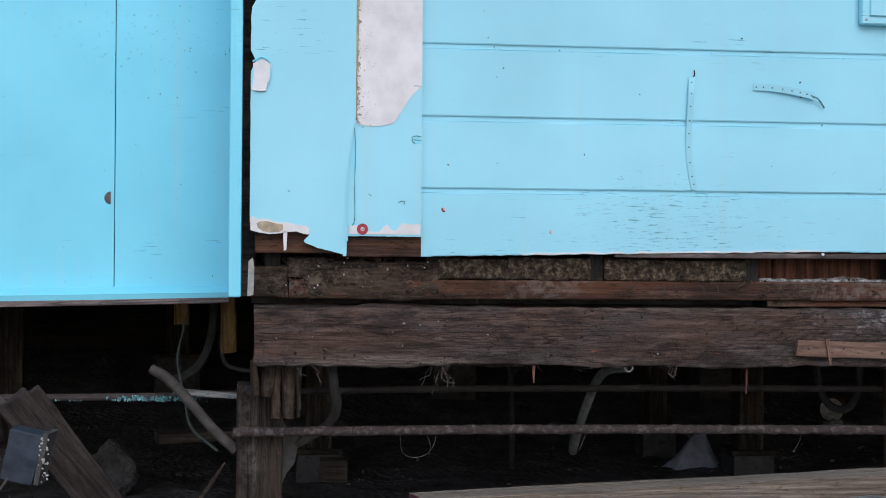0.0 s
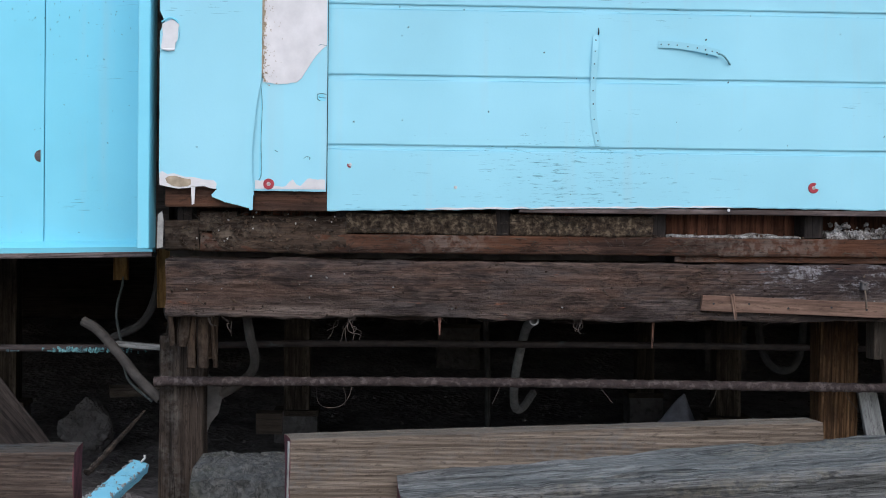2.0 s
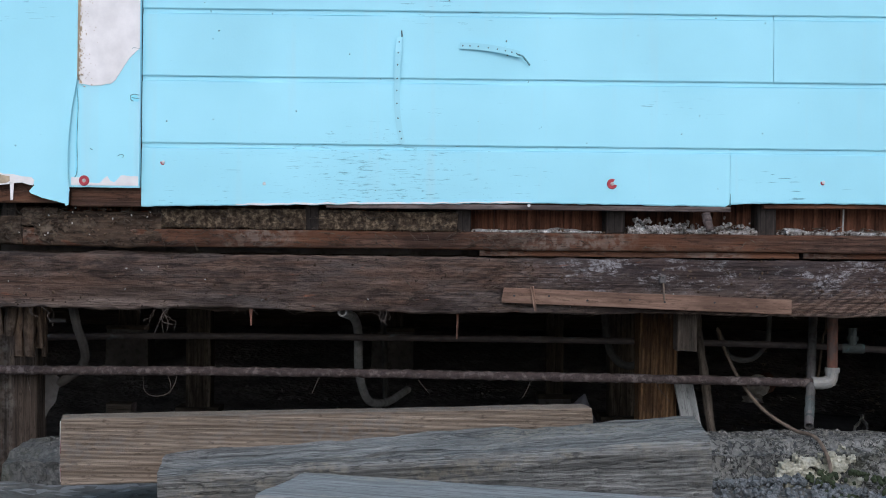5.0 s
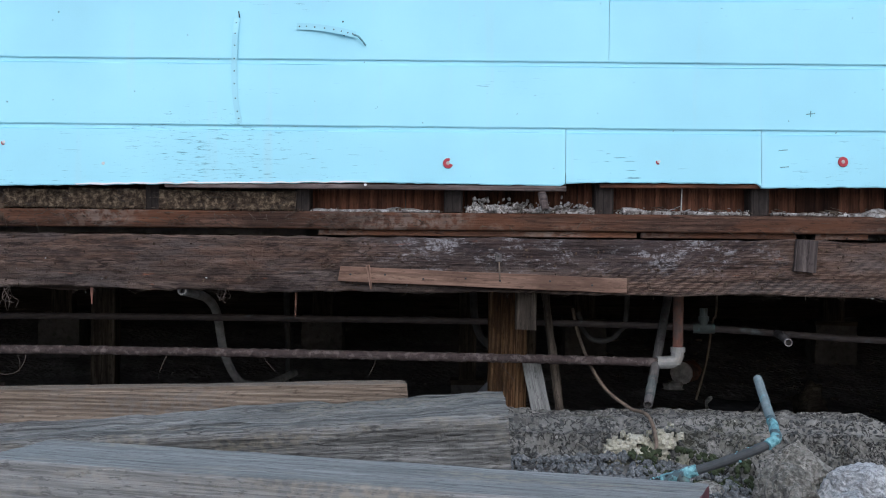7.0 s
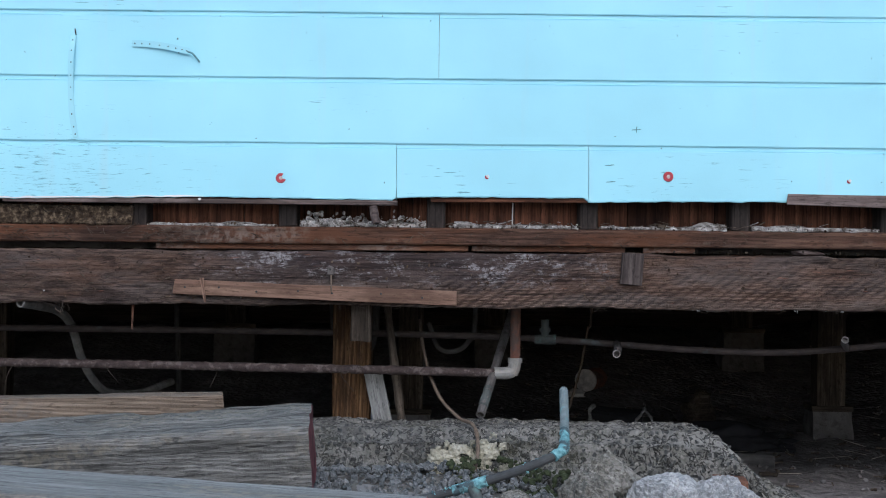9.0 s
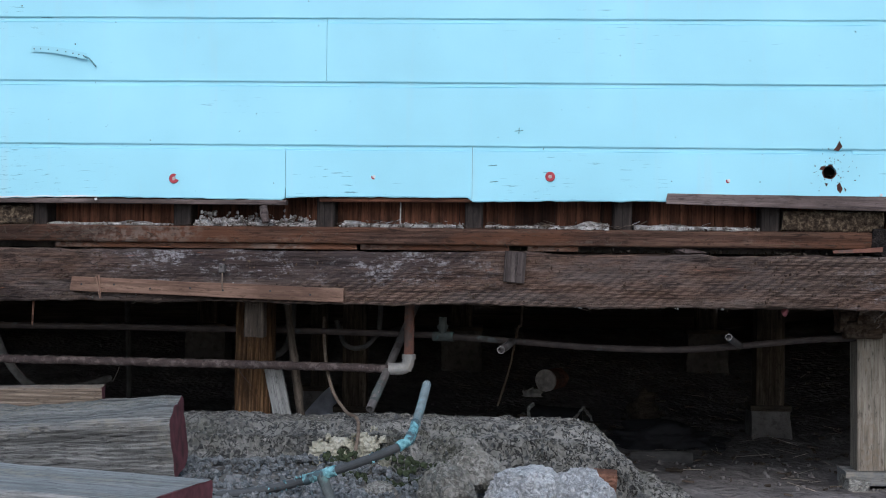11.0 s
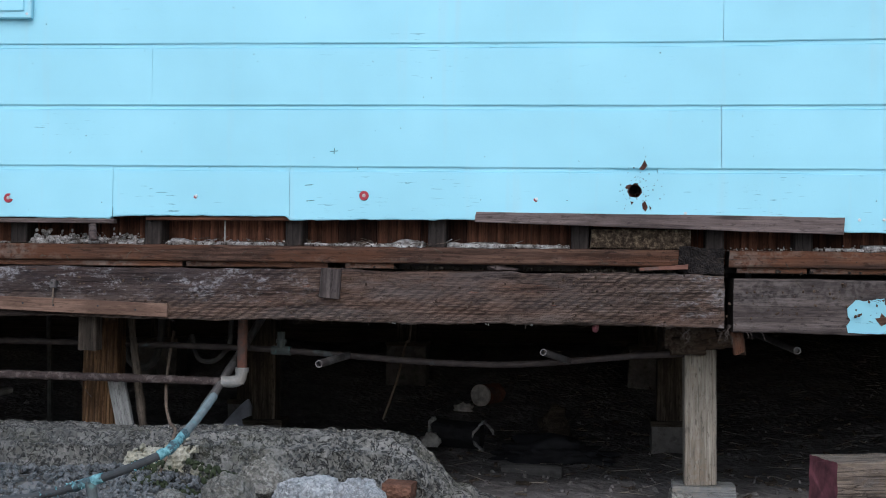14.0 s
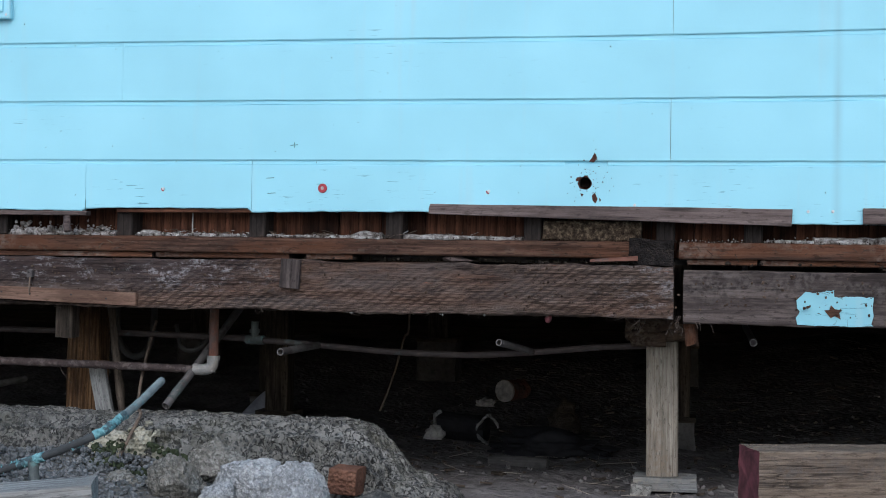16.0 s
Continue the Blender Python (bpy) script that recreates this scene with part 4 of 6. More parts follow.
part("torn_edge", sheet([(0.178, 1.008), (0.198, 1.003), (0.222, 0.999), (0.246, 1.001), (0.262, 1.004), (0.285, 1.006), (0.300, 1.001), (0.313, 0.999), (0.316, 1.012), (0.308, 1.020), (0.285, 1.022), (0.262, 1.027), (0.238, 1.028), (0.212, 1.036), (0.196, 1.034), (0.184, 1.041), (0.177, 1.038)], -0.0335, 0.0014), M_PRIMER, corner, "white torn paper edge")
part("torn_core", sheet([(0.196, 1.013), (0.208, 1.006), (0.226, 1.003), (0.246, 1.005), (0.254, 1.010), (0.253, 1.022), (0.238, 1.024), (0.215, 1.030), (0.200, 1.029), (0.192, 1.024)], -0.0346, 0.0011), M_FIBRE, corner, "brown torn board core")
part("torn_tab", sheet([(0.254, 1.006), (0.264, 1.005), (0.262, 0.962), (0.256, 0.960)], -0.0335, 0.0016), M_PRIMER, corner, "hanging white torn tab")
part("peeled_patch", sheet([(0.179, 1.338), (0.190, 1.336), (0.212, 1.337), (0.214, 1.352), (0.222, 1.366), (0.2235, 1.392), (0.218, 1.404), (0.206, 1.41), (0.194, 1.404), (0.181, 1.398), (0.183, 1.372)], -0.0345, 0.0016), M_PRIMER, corner, "whitish peeled patch")
part("peeled_curl", tube([(0.180, -0.035, 1.402), (0.190, -0.037, 1.409), (0.200, -0.037, 1.413), (0.212, -0.036, 1.409), (0.221, -0.035, 1.400)], 0.0022, 7, wobble=0.8, seed=4), M_SHADEBLUE, corner, "curled blue paint edge")
part("peeled_curl", tube([(0.181, -0.035, 1.337), (0.196, -0.037, 1.3345), (0.212, -0.035, 1.336)], 0.0026, 7, wobble=0.6, seed=5), M_PRIMER, corner, "curled white paint edge")
part("peeled_curl", tube([(0.216, -0.036, 1.345), (0.2215, -0.037, 1.366), (0.2225, -0.036, 1.392)], 0.0016, 6, wobble=0.8, seed=6), M_TRIM, corner)
for pts in ([(0.557, 1.233), (0.5585, 1.222), (0.565, 1.218)], [(0.557, 1.233), (0.567, 1.236), (0.580, 1.234)], [(0.561, 1.228), (0.567, 1.226), (0.580, 1.225)], [(0.526, 1.077), (0.533, 1.081), (0.541, 1.079), (0.539, 1.073)], [(0.455, 1.096), (0.462, 1.092)], [(0.560, 1.353), (0.565, 1.355), (0.581, 1.353)]):
    part("paint_crack", tube([(x, -0.0232, z) for x, z in pts], 0.0009, 5, wobble=0.6), M_FLAKE, corner)
part("seam_line", tube([(0.4205, -0.0228, 1.252), (0.4235, -0.0228, 1.20), (0.4215, -0.0228, 1.12), (0.4225, -0.0228, 1.04), (0.416, -0.0228, 1.02)], 0.0008, 5, wobble=0.8), M_FLAKE, corner)
part("caulk_bead", tube([(0.426, -0.024, 1.60), (0.424, -0.026, 1.45), (0.421, -0.026, 1.28)], 0.0035, 6, wobble=0.5, seed=2), M_FIBRE, corner, "crumbly brown caulk line")
part("seam_crack", sheet([(0.421, 1.25), (0.4235, 1.25), (0.4205, 1.12), (0.4215, 1.03), (0.4185, 1.03), (0.4185, 1.12)], -0.0232, 0.001), M_SHADEBLUE, corner)
part("board_lip", sheet([(0.398, 1.12), (0.408, 1.20), (0.410, 1.20), (0.401, 1.10), (0.4012, 1.02), (0.407, 0.985), (0.398, 0.985), (0.397, 1.03)], -0.0352, 0.002), M_TRIM, corner)
part("bare_chip", sheet([(0.557, 1.232), (0.572, 1.235), (0.579, 1.222), (0.577, 1.217), (0.562, 1.219)], -0.0232, 0.001), M_SHADEBLUE, corner)
part("lower_sheathing", slab(0.402, 0.583, -0.004, 0.02, 0.948, 1.0, 0.002), M_PLATE, corner, "dark brown bare board")
part("lower_sheathing", slab(0.188, 0.40, -0.012, 0.02, 0.955, 1.03, 0.003), M_PLATE, corner, "brown bare board")
part("loose_strip", sheet([(0.172, 0.853), (0.186, 0.856), (0.188, 0.92), (0.184, 0.944), (0.174, 0.935)], -0.03, 0.004), M_LITTER, corner, "loose whitish strip")

# crumbled sheathing and frass above the plate near the corner
rotten = thing("rotted_sheathing", "crumbled dark brown rotten sheathing with packed frass", "rotten wood", "structure")
for a, b, z0, z1, mt, sd in ((0.268, 0.36, 0.895, 0.945, M_ROT, 1), (0.30, 0.63, 0.846, 0.935, M_ROT, 2), (0.63, 0.80, 0.893, 0.945, M_SAWDUST, 3), (0.80, 1.005, 0.893, 0.948, M_SAWDUST, 4), (1.04, 1.40, 0.893, 0.945, M_SAWDUST, 5), (3.46, 3.735, 0.893, 0.948, M_SAWDUST, 6)):
    beam("rotten_piece", (a, 0.068, (z0 + z1) / 2), (b, 0.068, (z0 + z1) / 2), 0.075, z1 - z0, (mt, M_STUD), "packed brown frass" if mt is M_SAWDUST else "", "", parent=rotten, rough=0.006, seed=sd * 3.3, ring=10, step=0.008)

# ---------------------------------------------------------------- recessed panel wall beside the corner
panel_wall = thing("wall_west", "light blue flat panelled wall set back beside the corner", "wall", "structure")
for a, b in ((-2.2, -1.38), (-1.376, -0.1645), (-0.1625, 0.125)):
    part("wall_panel", slab(a, b, 0.265, 0.283, 0.818 if a < -2 else 0.838, WALL_T, 0.0012), M_SHADEBLUE, panel_wall)
bm = bmesh.new()
rows = []
for i in range(120):
    x = -2.2 + 2.325 * i / 119
    w = 0.004 * nz((x, 0, 0), 9, 3)
    zt = 0.842 + 0.02 * (x - 0.125)
    rows.append([bm.verts.new((x, y, z)) for y, z in ((0.283, zt), (0.225 + w, zt - 0.002), (0.222 + w, zt + 0.012), (0.245 + w, zt + 0.022 + w), (0.262, zt + 0.028), (0.283, zt + 0.028))])
for a, b in zip(rows, rows[1:]):
    for k in range(6):
        bm.faces.new((a[k], b[k], b[(k + 1) % 6], a[(k + 1) % 6]))
bm.faces.new(rows[0]), bm.faces.new(rows[-1])
bmesh.ops.recalc_face_normals(bm, faces=list(bm.faces))
part("base_moulding", bm, M_SHADEBLUE, panel_wall, "thickly painted blue base moulding")
beam("panel_sill", (-2.2, 0.262, 0.782), (0.125, 0.262, 0.834), 0.10, 0.014, (M_FLASH, M_FLASH), "thin grey wooden sill strip under the blue panels", "sill", rough=0.0015, seed=6, corner=0.002, kind="structure")
part("return_board", slab(0.128, 0.157, -0.06, 0.27, 0.852, WALL_T, 0.002), M_SHADEBLUE, panel_wall)
part("return_lip", slab(0.119, 0.127, 0.19, 0.262, 1.46, WALL_T, 0.001), M_SHADEBLUE, panel_wall)
part("knot_hole", disc(-0.173, 1.088, 0.2645, 0.016, 0.001, sides=18, a0=90, a1=270), M_FLASH, panel_wall, "half-round wooden plug")
part("gap_backing", slab(0.158, 0.19, 0.05, 0.27, 0.85, WALL_T, 0), M_STUD, panel_wall)

# ---------------------------------------------------------------- floor over the crawl space, with added walls and roof that shut light out
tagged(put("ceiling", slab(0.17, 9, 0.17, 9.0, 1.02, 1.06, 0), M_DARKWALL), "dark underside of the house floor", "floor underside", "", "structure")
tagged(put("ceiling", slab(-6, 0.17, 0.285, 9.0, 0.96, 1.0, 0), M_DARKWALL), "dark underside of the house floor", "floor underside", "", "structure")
# near-black material in place of the gloom at the far end
tagged(put("wall_back", slab(-6, 9, 4.75, 4.95, -0.2, 2.75, 0), M_STUD), "added dark wall closing the back of the crawl space", "wall", "", "structure")
tagged(put("wall_end", slab(-6.2, -6, 0.27, 7.2, -0.2, 2.75, 0), M_DARKWALL), "added dark end wall closing the crawl space", "wall", "", "structure")
tagged(put("wall_end", slab(9, 9.2, 0.0, 7.2, -0.2, 2.75, 0), M_DARKWALL), "added dark end wall closing the crawl space", "wall", "", "structure")
tagged(put("wall_west_far", slab(-6.2, -2.2, 0.265, 0.30, 0.80, WALL_T, 0), M_SHADEBLUE), "light blue wall further along", "wall", "", "structure")
tagged(put("wall_east_far", slab(6.4, 9.2, 0.0, 0.15, 0.66, WALL_T, 0), M_SIDING), "light blue wall further along", "wall", "", "structure")
tagged(put("roof", slab(-6.2, 9.2, -0.02, 7.2, 2.76, 2.9, 0), M_FLASH), "added roof slab closing the walls from above", "roof", "", "structure")

# ---------------------------------------------------------------- fixings on the siding


def washer(x, z, y, whole=True):
    w = thing("washer", "red plastic washer nailed to the blue siding" if whole else "broken red plastic washer nailed to the siding", "washer", group="red washers", at=(x, y, z))
    part("ring", disc(0, 0, -0.0005, 0.0135, 0.003, 0.005, 24, 60 if not whole else 0, 345 if not whole else 360), M_RED, w)
    part("nail_head", disc(0, 0, -0.001, 0.0048, 0.0035, sides=12), M_NAIL, w)


washer(0.441, 1.013, -0.023)
washer(1.80, 1.02, -0.001, False)
washer(2.828, 1.034, -0.001)
for x, z, red in ((0.639, 1.064, True), (2.349, 1.030, True), (3.309, 1.028, True), (0.90, 1.011, False), (4.181, 0.978, False), (3.716, 0.992, False), (1.585, 0.962, False), (4.246, 0.979, False)):
    nail = tagged(put("nail", disc(x, z, -0.0015, 0.0042, 0.003, sides=12), M_NAIL), "pale nail head in the blue siding", "nail", "siding nails")
    if red:
        part("washer_scrap", disc(x - 0.001, z - 0.001, -0.0008, 0.0066, 0.0016, 0.003, 14, 150, 300), M_RED, nail, "scrap of red plastic washer")
rng = random.Random(12)
specks = [(rng.uniform(0.62, 4.6), -0.0004, rng.uniform(0.99, 1.66), rng.uniform(0.0012, 0.0026)) for _ in range(70)]
lumps(specks, 3, "paint_specks", M_DARKDOT, wall_north, "small dark nail heads and dirt specks", "", (1, 0.3, 1))

# rust round the pipe hole
hole_rim = put("hole_rim", tube([(3.578 + 0.019 * math.cos(a), 0.004, 1.052 + 0.019 * math.sin(a)) for a in [k * math.pi / 8 for k in range(17)]], 0.0026, 6, wobble=0.9), M_STAIN)
tagged(hole_rim, "rusty brown ragged rim of a hole in the siding", "hole rim")
for pts in ([(3.588, 1.112), (3.602, 1.110), (3.612, 1.122), (3.604, 1.138), (3.596, 1.122)], [(3.556, 1.068), (3.568, 1.071), (3.56, 1.058), (3.551, 1.06)], [(3.598, 1.018), (3.606, 1.026), (3.614, 1.008), (3.608, 0.996), (3.600, 1.004)], [(3.618, 1.012), (3.624, 1.006), (3.62, 1.0)], [(3.566, 1.024), (3.575, 1.022), (3.57, 1.014)]):
    part("rust_flake", sheet(pts, -0.0009, 0.0012), M_STAIN, hole_rim)
rng = random.Random(3)
sp = [(3.59 + rng.gauss(0, 0.032), -0.0005, 1.06 + rng.gauss(0, 0.034), rng.uniform(0.0008, 0.0024)) for _ in range(60)]
lumps(sp, 4, "rust_specks", M_STAIN, hole_rim, "small rust specks", "", (1, 0.3, 1))


def strap(pts, width, name, label, y, holes, tail=None):
    """A bent perforated steel strap lying on the wall, painted over; pts run along its middle."""
    bm = bmesh.new()
    path = smooth_path([Vector((x, yy, z)) for x, yy, z in pts], 10)
    rows = []
    for i, p in enumerate(path):
        d = (path[min(i + 1, len(path) - 1)] - path[max(i - 1, 0)]).normalized()
        s = Vector((-d.z, 0, d.x)).normalized() * width / 2
        rows.append([bm.verts.new(q) for q in (p + s, p - s, p - s + Vector((0, 0.0018, 0)), p + s + Vector((0, 0.0018, 0)))])
    for a, b in zip(rows, rows[1:]):
        for k in range(4):
            bm.faces.new((a[k], b[k], b[(k + 1) % 4], a[(k + 1) % 4]))
    bm.faces.new(rows[0]), bm.faces.new(rows[-1][::-1])
    bmesh.ops.recalc_face_normals(bm, faces=list(bm.faces))
    ob = tagged(put(name, bm, M_STRAPSHADE), label, "metal strap")
    for k in range(holes):
        p = path[int((k + 0.5) / holes * (len(path) - 1))]
        # dark disc in place of a punched hole and the shade in it
        part("strap_hole_dot", disc(p.x, p.z, p.y - 0.0002, 0.0019, 0.0004, sides=10), M_DARKDOT, ob)
    return ob


st = strap([(1.246, -0.004, 1.392), (1.243, -0.012, 1.352), (1.241, -0.009, 1.30), (1.240, -0.004, 1.255), (1.242, -0.003, 1.20), (1.249, -0.003, 1.15), (1.256, -0.004, 1.12)], 0.015, "perforated_strap", "bent perforated metal strap painted blue, hanging on the siding", -0.004, 9)
part("nail", tube([(1.252, 0.0, 1.395), (1.252, -0.006, 1.40), (1.251, -0.008, 1.410)], 0.0016, 6), M_DARKDOT, st)
st = strap([(1.402, -0.004, 1.373), (1.44, -0.006, 1.372), (1.49, -0.009, 1.366), (1.53, -0.012, 1.358), (1.556, -0.01, 1.352)], 0.017, "perforated_strap", "short perforated metal strap painted blue with a bent tail", -0.006, 8)
part("bent_tail", tube([(1.548, -0.008, 1.352), (1.562, -0.012, 1.348), (1.572, -0.012, 1.338), (1.583, -0.008, 1.324)], 0.0021, 8), M_FLAKE, st)
part("nail", tube([(1.522, 0.0, 1.386), (1.523, -0.004, 1.387)], 0.0018, 6), M_DARKDOT, st)

vent = thing("vent_cover", "light blue painted flat cover plate screwed to the siding", "vent cover", at=(1.769, 0, 1.64))
part("plate", slab(-0.098, 0.098, -0.024, -0.002, -0.108, 0.12, 0.003), M_TRIM, vent)
part("inner_panel", slab(-0.078, 0.078, -0.030, -0.0245, -0.088, 0.10, 0.002), M_TRIM, vent)
part("screw", disc(-0.086, -0.096, -0.0245, 0.004, 0.002, sides=10), M_NAIL, vent)
part("screw", disc(0.086, -0.096, -0.0245, 0.004, 0.002, sides=10), M_NAIL, vent)

# ---------------------------------------------------------------- posts and piers


def pier(x, y, top, w=0.11, d=0.09, mat=M_POSTDARK, seed=1.0, block=(0.16, 0.09), z_block=None, label="dark wooden post on a concrete pier block", cap=True):
    g = ground_z(x, y)
    zb = z_block if z_block is not None else g + block[1]
    p = thing("post", label, "post", group="posts under the house", at=(x, y, zb))
    part("shaft", timber(top - zb, d, w, 0.002, seed, 0.03, 5, 0.004), (mat, mat), p, m=lie((0, 0, 0.018 if cap else 0), (0, 0, 1)))
    if cap:
        part("bearing_plate", timber(block[0], block[0] * 0.9, 0.022, 0.001, seed, 0.03, 4, 0.002), (mat, mat), p, m=lie((-block[0] / 2, 0, 0.008), (1, 0, 0.008)))
    if zb - g > -0.02:
        h = max(0.06, zb - g + 0.05)
        bm = bmesh.new()
        bmesh.ops.create_cone(bm, cap_ends=True, segments=4, radius1=block[0] * 0.70, radius2=block[0] * 0.66, depth=h)
        bmesh.ops.rotate(bm, verts=bm.verts, matrix=Matrix.Rotation(radians(45), 3, "Z"))
        bmesh.ops.subdivide_edges(bm, edges=list(bm.edges), cuts=5, use_grid_fill=True)
        for v in bm.verts:
            v.co += Vector((nz(v.co, 20, seed), nz(v.co, 20, seed + 2), 0)) * 0.006
            v.co.z -= h / 2 + 0.003
        # block colour is dark to stand in for the gloom under the house
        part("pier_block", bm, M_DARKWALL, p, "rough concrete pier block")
    return p


pier(0.203, 0.272, 0.62, 0.117, 0.10, M_POSTA, 2.0, cap=False, block=(0.1, 0.0), z_block=0.12, label="old dark wooden post under the rotten beam end")
rot = thing("rotten_post_head", "crumbling rotten wood fibres at the top of the post", "rotten wood", at=(0, 0, 0))
rng = random.Random(66)
for k in range(20):
    x, y, w = rng.uniform(0.190, 0.300), rng.uniform(0.10, 0.22), rng.uniform(0.012, 0.028)
    z0 = rng.uniform(0.545, 0.615) if x > 0.22 else rng.uniform(0.60, 0.63)
    beam("rotten_fibre", (x, y, z0), (x + rng.gauss(0, 0.006), y - 0.01, 0.688), 0.03, w, (M_ROT, M_ROT), "", "", parent=rot, rough=0.007, seed=k * 4.1, ring=5, step=0.006, ends=0.012, corner=0.003)

pB = pier(1.972, 0.348, 0.69, 0.108, 0.09, M_POST, 5.0, cap=False, block=(0.1, 0.0), z_block=0.14, label="orange-brown split old wooden post under the beam")
pR = thing("post", "pale grey squared wooden post standing on a short plank", "post", group="posts under the house", at=(3.787, 0.385, 0.2))
part("shaft", timber(0.40, 0.09, 0.094, 0.0015, 8, 0.03, 5, 0.004), (M_POSTGREY, M_POSTGREY), pR, m=lie((0.004, 0, 0.002), (-0.008, 0, 1)))
part("bearing_plank", timber(0.185, 0.12, 0.042, 0.002, 6, 0.02, 4, 0.003), (M_FLAT, M_FLAT), pR, "grey wooden bearing plank", m=lie((-0.078, 0, -0.021), (1, 0, -0.015)))
beam("post_packing", (3.70, 0.33, 0.163), (3.76, 0.33, 0.155), 0.12, 0.05, (M_ROCK2, M_ROCK2), "broken stone packed beside the post foot", "stone", rough=0.006, seed=4)
rot = thing("rotten_packing", "crumbled wood, roots and webs packed over the pale post", "rotten wood")
for k, (x, y, z, w) in enumerate(((3.745, 0.32, 0.615, 0.05), (3.79, 0.33, 0.625, 0.06), (3.775, 0.29, 0.655, 0.05), (3.83, 0.34, 0.63, 0.045), (3.72, 0.33, 0.64, 0.04))):
    beam("rotten_fibre", (x - w, y, z), (x + w, y, z + 0.01), 0.06, 0.055, (M_ROT, M_ROT), "", "", parent=rot, rough=0.013, seed=k * 2.7, ring=8, step=0.008, ends=0.02)
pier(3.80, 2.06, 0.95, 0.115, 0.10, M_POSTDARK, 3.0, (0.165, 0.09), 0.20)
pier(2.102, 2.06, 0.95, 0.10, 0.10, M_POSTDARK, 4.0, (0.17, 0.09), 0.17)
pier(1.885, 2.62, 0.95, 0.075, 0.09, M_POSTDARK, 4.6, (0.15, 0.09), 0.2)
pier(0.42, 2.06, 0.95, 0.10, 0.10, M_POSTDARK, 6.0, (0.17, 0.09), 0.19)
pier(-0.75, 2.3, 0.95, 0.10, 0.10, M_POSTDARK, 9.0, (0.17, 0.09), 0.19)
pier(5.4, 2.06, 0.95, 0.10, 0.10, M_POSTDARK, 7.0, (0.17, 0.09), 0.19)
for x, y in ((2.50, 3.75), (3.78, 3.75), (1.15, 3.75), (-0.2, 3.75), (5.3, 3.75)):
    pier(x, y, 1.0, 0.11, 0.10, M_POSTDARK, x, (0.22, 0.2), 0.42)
beam("side_block", (2.012, 0.10, 0.585), (2.012, 0.10, 0.69), 0.06, 0.055, (M_POSTDARK, M_POSTDARK), "dark grey-brown wooden block hanging beside the post head", "block", rough=0.0015, seed=5)
beam("stake", (2.075, 0.27, 0.30), (2.035, 0.27, 0.495), 0.02, 0.05, (M_FLAT, M_FLAT), "grey weathered pointed stake beside the post", "stake", rough=0.002, seed=15, corner=0.003)
put_st = beam("branch_prop", (2.126, 0.275, 0.30), (2.072, 0.285, 0.69), 0.022, 0.024, (M_POSTDARK, M_POSTDARK), "thin crooked grey stick prop", "stick", rough=0.004, seed=16, corner=0.009)

# hanging ends of the floor framing beside the corner
beam("hanger_block", (-0.012, 0.57, 0.754), (-0.012, 0.57, 0.97), 0.04, 0.04, (M_OCHRE, M_OCHRE), "short ochre wooden hanger block under the floor", "block", rough=0.001, seed=1)
beam("hanger_block", (0.118, 0.53, 0.68), (0.112, 0.53, 0.97), 0.04, 0.042, (M_OCHRE, M_OCHRE), "longer ochre wooden hanger block under the floor", "block", rough=0.001, seed=2)

# ---------------------------------------------------------------- pipes and cables
low = thing("waste_pipe", "rusty iron pipe run with a white elbow and red riser", "pipe")
part("pipe", tube([(0.137, 0.187, 0.507), (0.9, 0.193, 0.508), (1.6, 0.197, 0.502), (2.10, 0.2, 0.496), (2.385, 0.203, 0.491)], 0.0122, 14, 0.25, 0.22, seed=3, per=160), M_RUST, low)
part("elbow", tube([(2.378, 0.203, 0.491), (2.412, 0.206, 0.491), (2.432, 0.209, 0.50), (2.437, 0.212, 0.528)], 0.0175, 14, 0.2, 0.05), M_WHITEMETAL, low, "whitish pipe elbow")
part("elbow_collar", tube([(2.437, 0.212, 0.519), (2.437, 0.212, 0.533)], 0.0205, 14), M_WHITEMETAL, low)
part("riser", tube([(2.437, 0.212, 0.53), (2.437, 0.214, 0.70)], 0.0145, 12, 0, 0.05), M_REDRUST, low, "red-rusted vertical pipe")

sup = thing("supply_pipe", "long thin grey-green supply pipe with tees and open stubs", "pipe")
part("pipe", tube([(-1.2, 0.40, 0.573), (-0.15, 0.40, 0.574), (0.5, 0.42, 0.588), (1.2, 0.42, 0.590), (1.9, 0.40, 0.588), (2.38, 0.36, 0.583), (2.55, 0.33, 0.578), (2.75, 0.33, 0.566), (2.95, 0.33, 0.553), (3.2, 0.33, 0.548), (3.4, 0.34, 0.561), (3.6, 0.36, 0.580), (3.75, 0.36, 0.588)], 0.0095, 10, 0.2, 0.1, per=30), M_DULLPIPE, sup)
part("tee", tube([(2.50, 0.34, 0.578), (2.56, 0.33, 0.578)], 0.0145, 10), M_COPPER, sup)
part("tee_riser", tube([(2.528, 0.335, 0.58), (2.528, 0.335, 0.635)], 0.012, 10, 0.3), M_COPPER, sup)
part("tee_collar", tube([(2.528, 0.335, 0.60), (2.528, 0.335, 0.612)], 0.0165, 10), M_COPPER, sup)
part("stub", tube([(2.735, 0.33, 0.567), (2.72, 0.18, 0.564), (2.70, 0.035, 0.560)], 0.011, 12, 0.3), M_GALV, sup, "open grey stub pipe")
part("stub", tube([(3.40, 0.34, 0.562), (3.36, 0.22, 0.583), (3.33, 0.103, 0.6)], 0.010, 12, 0.3), M_GALV, sup, "open grey stub pipe")
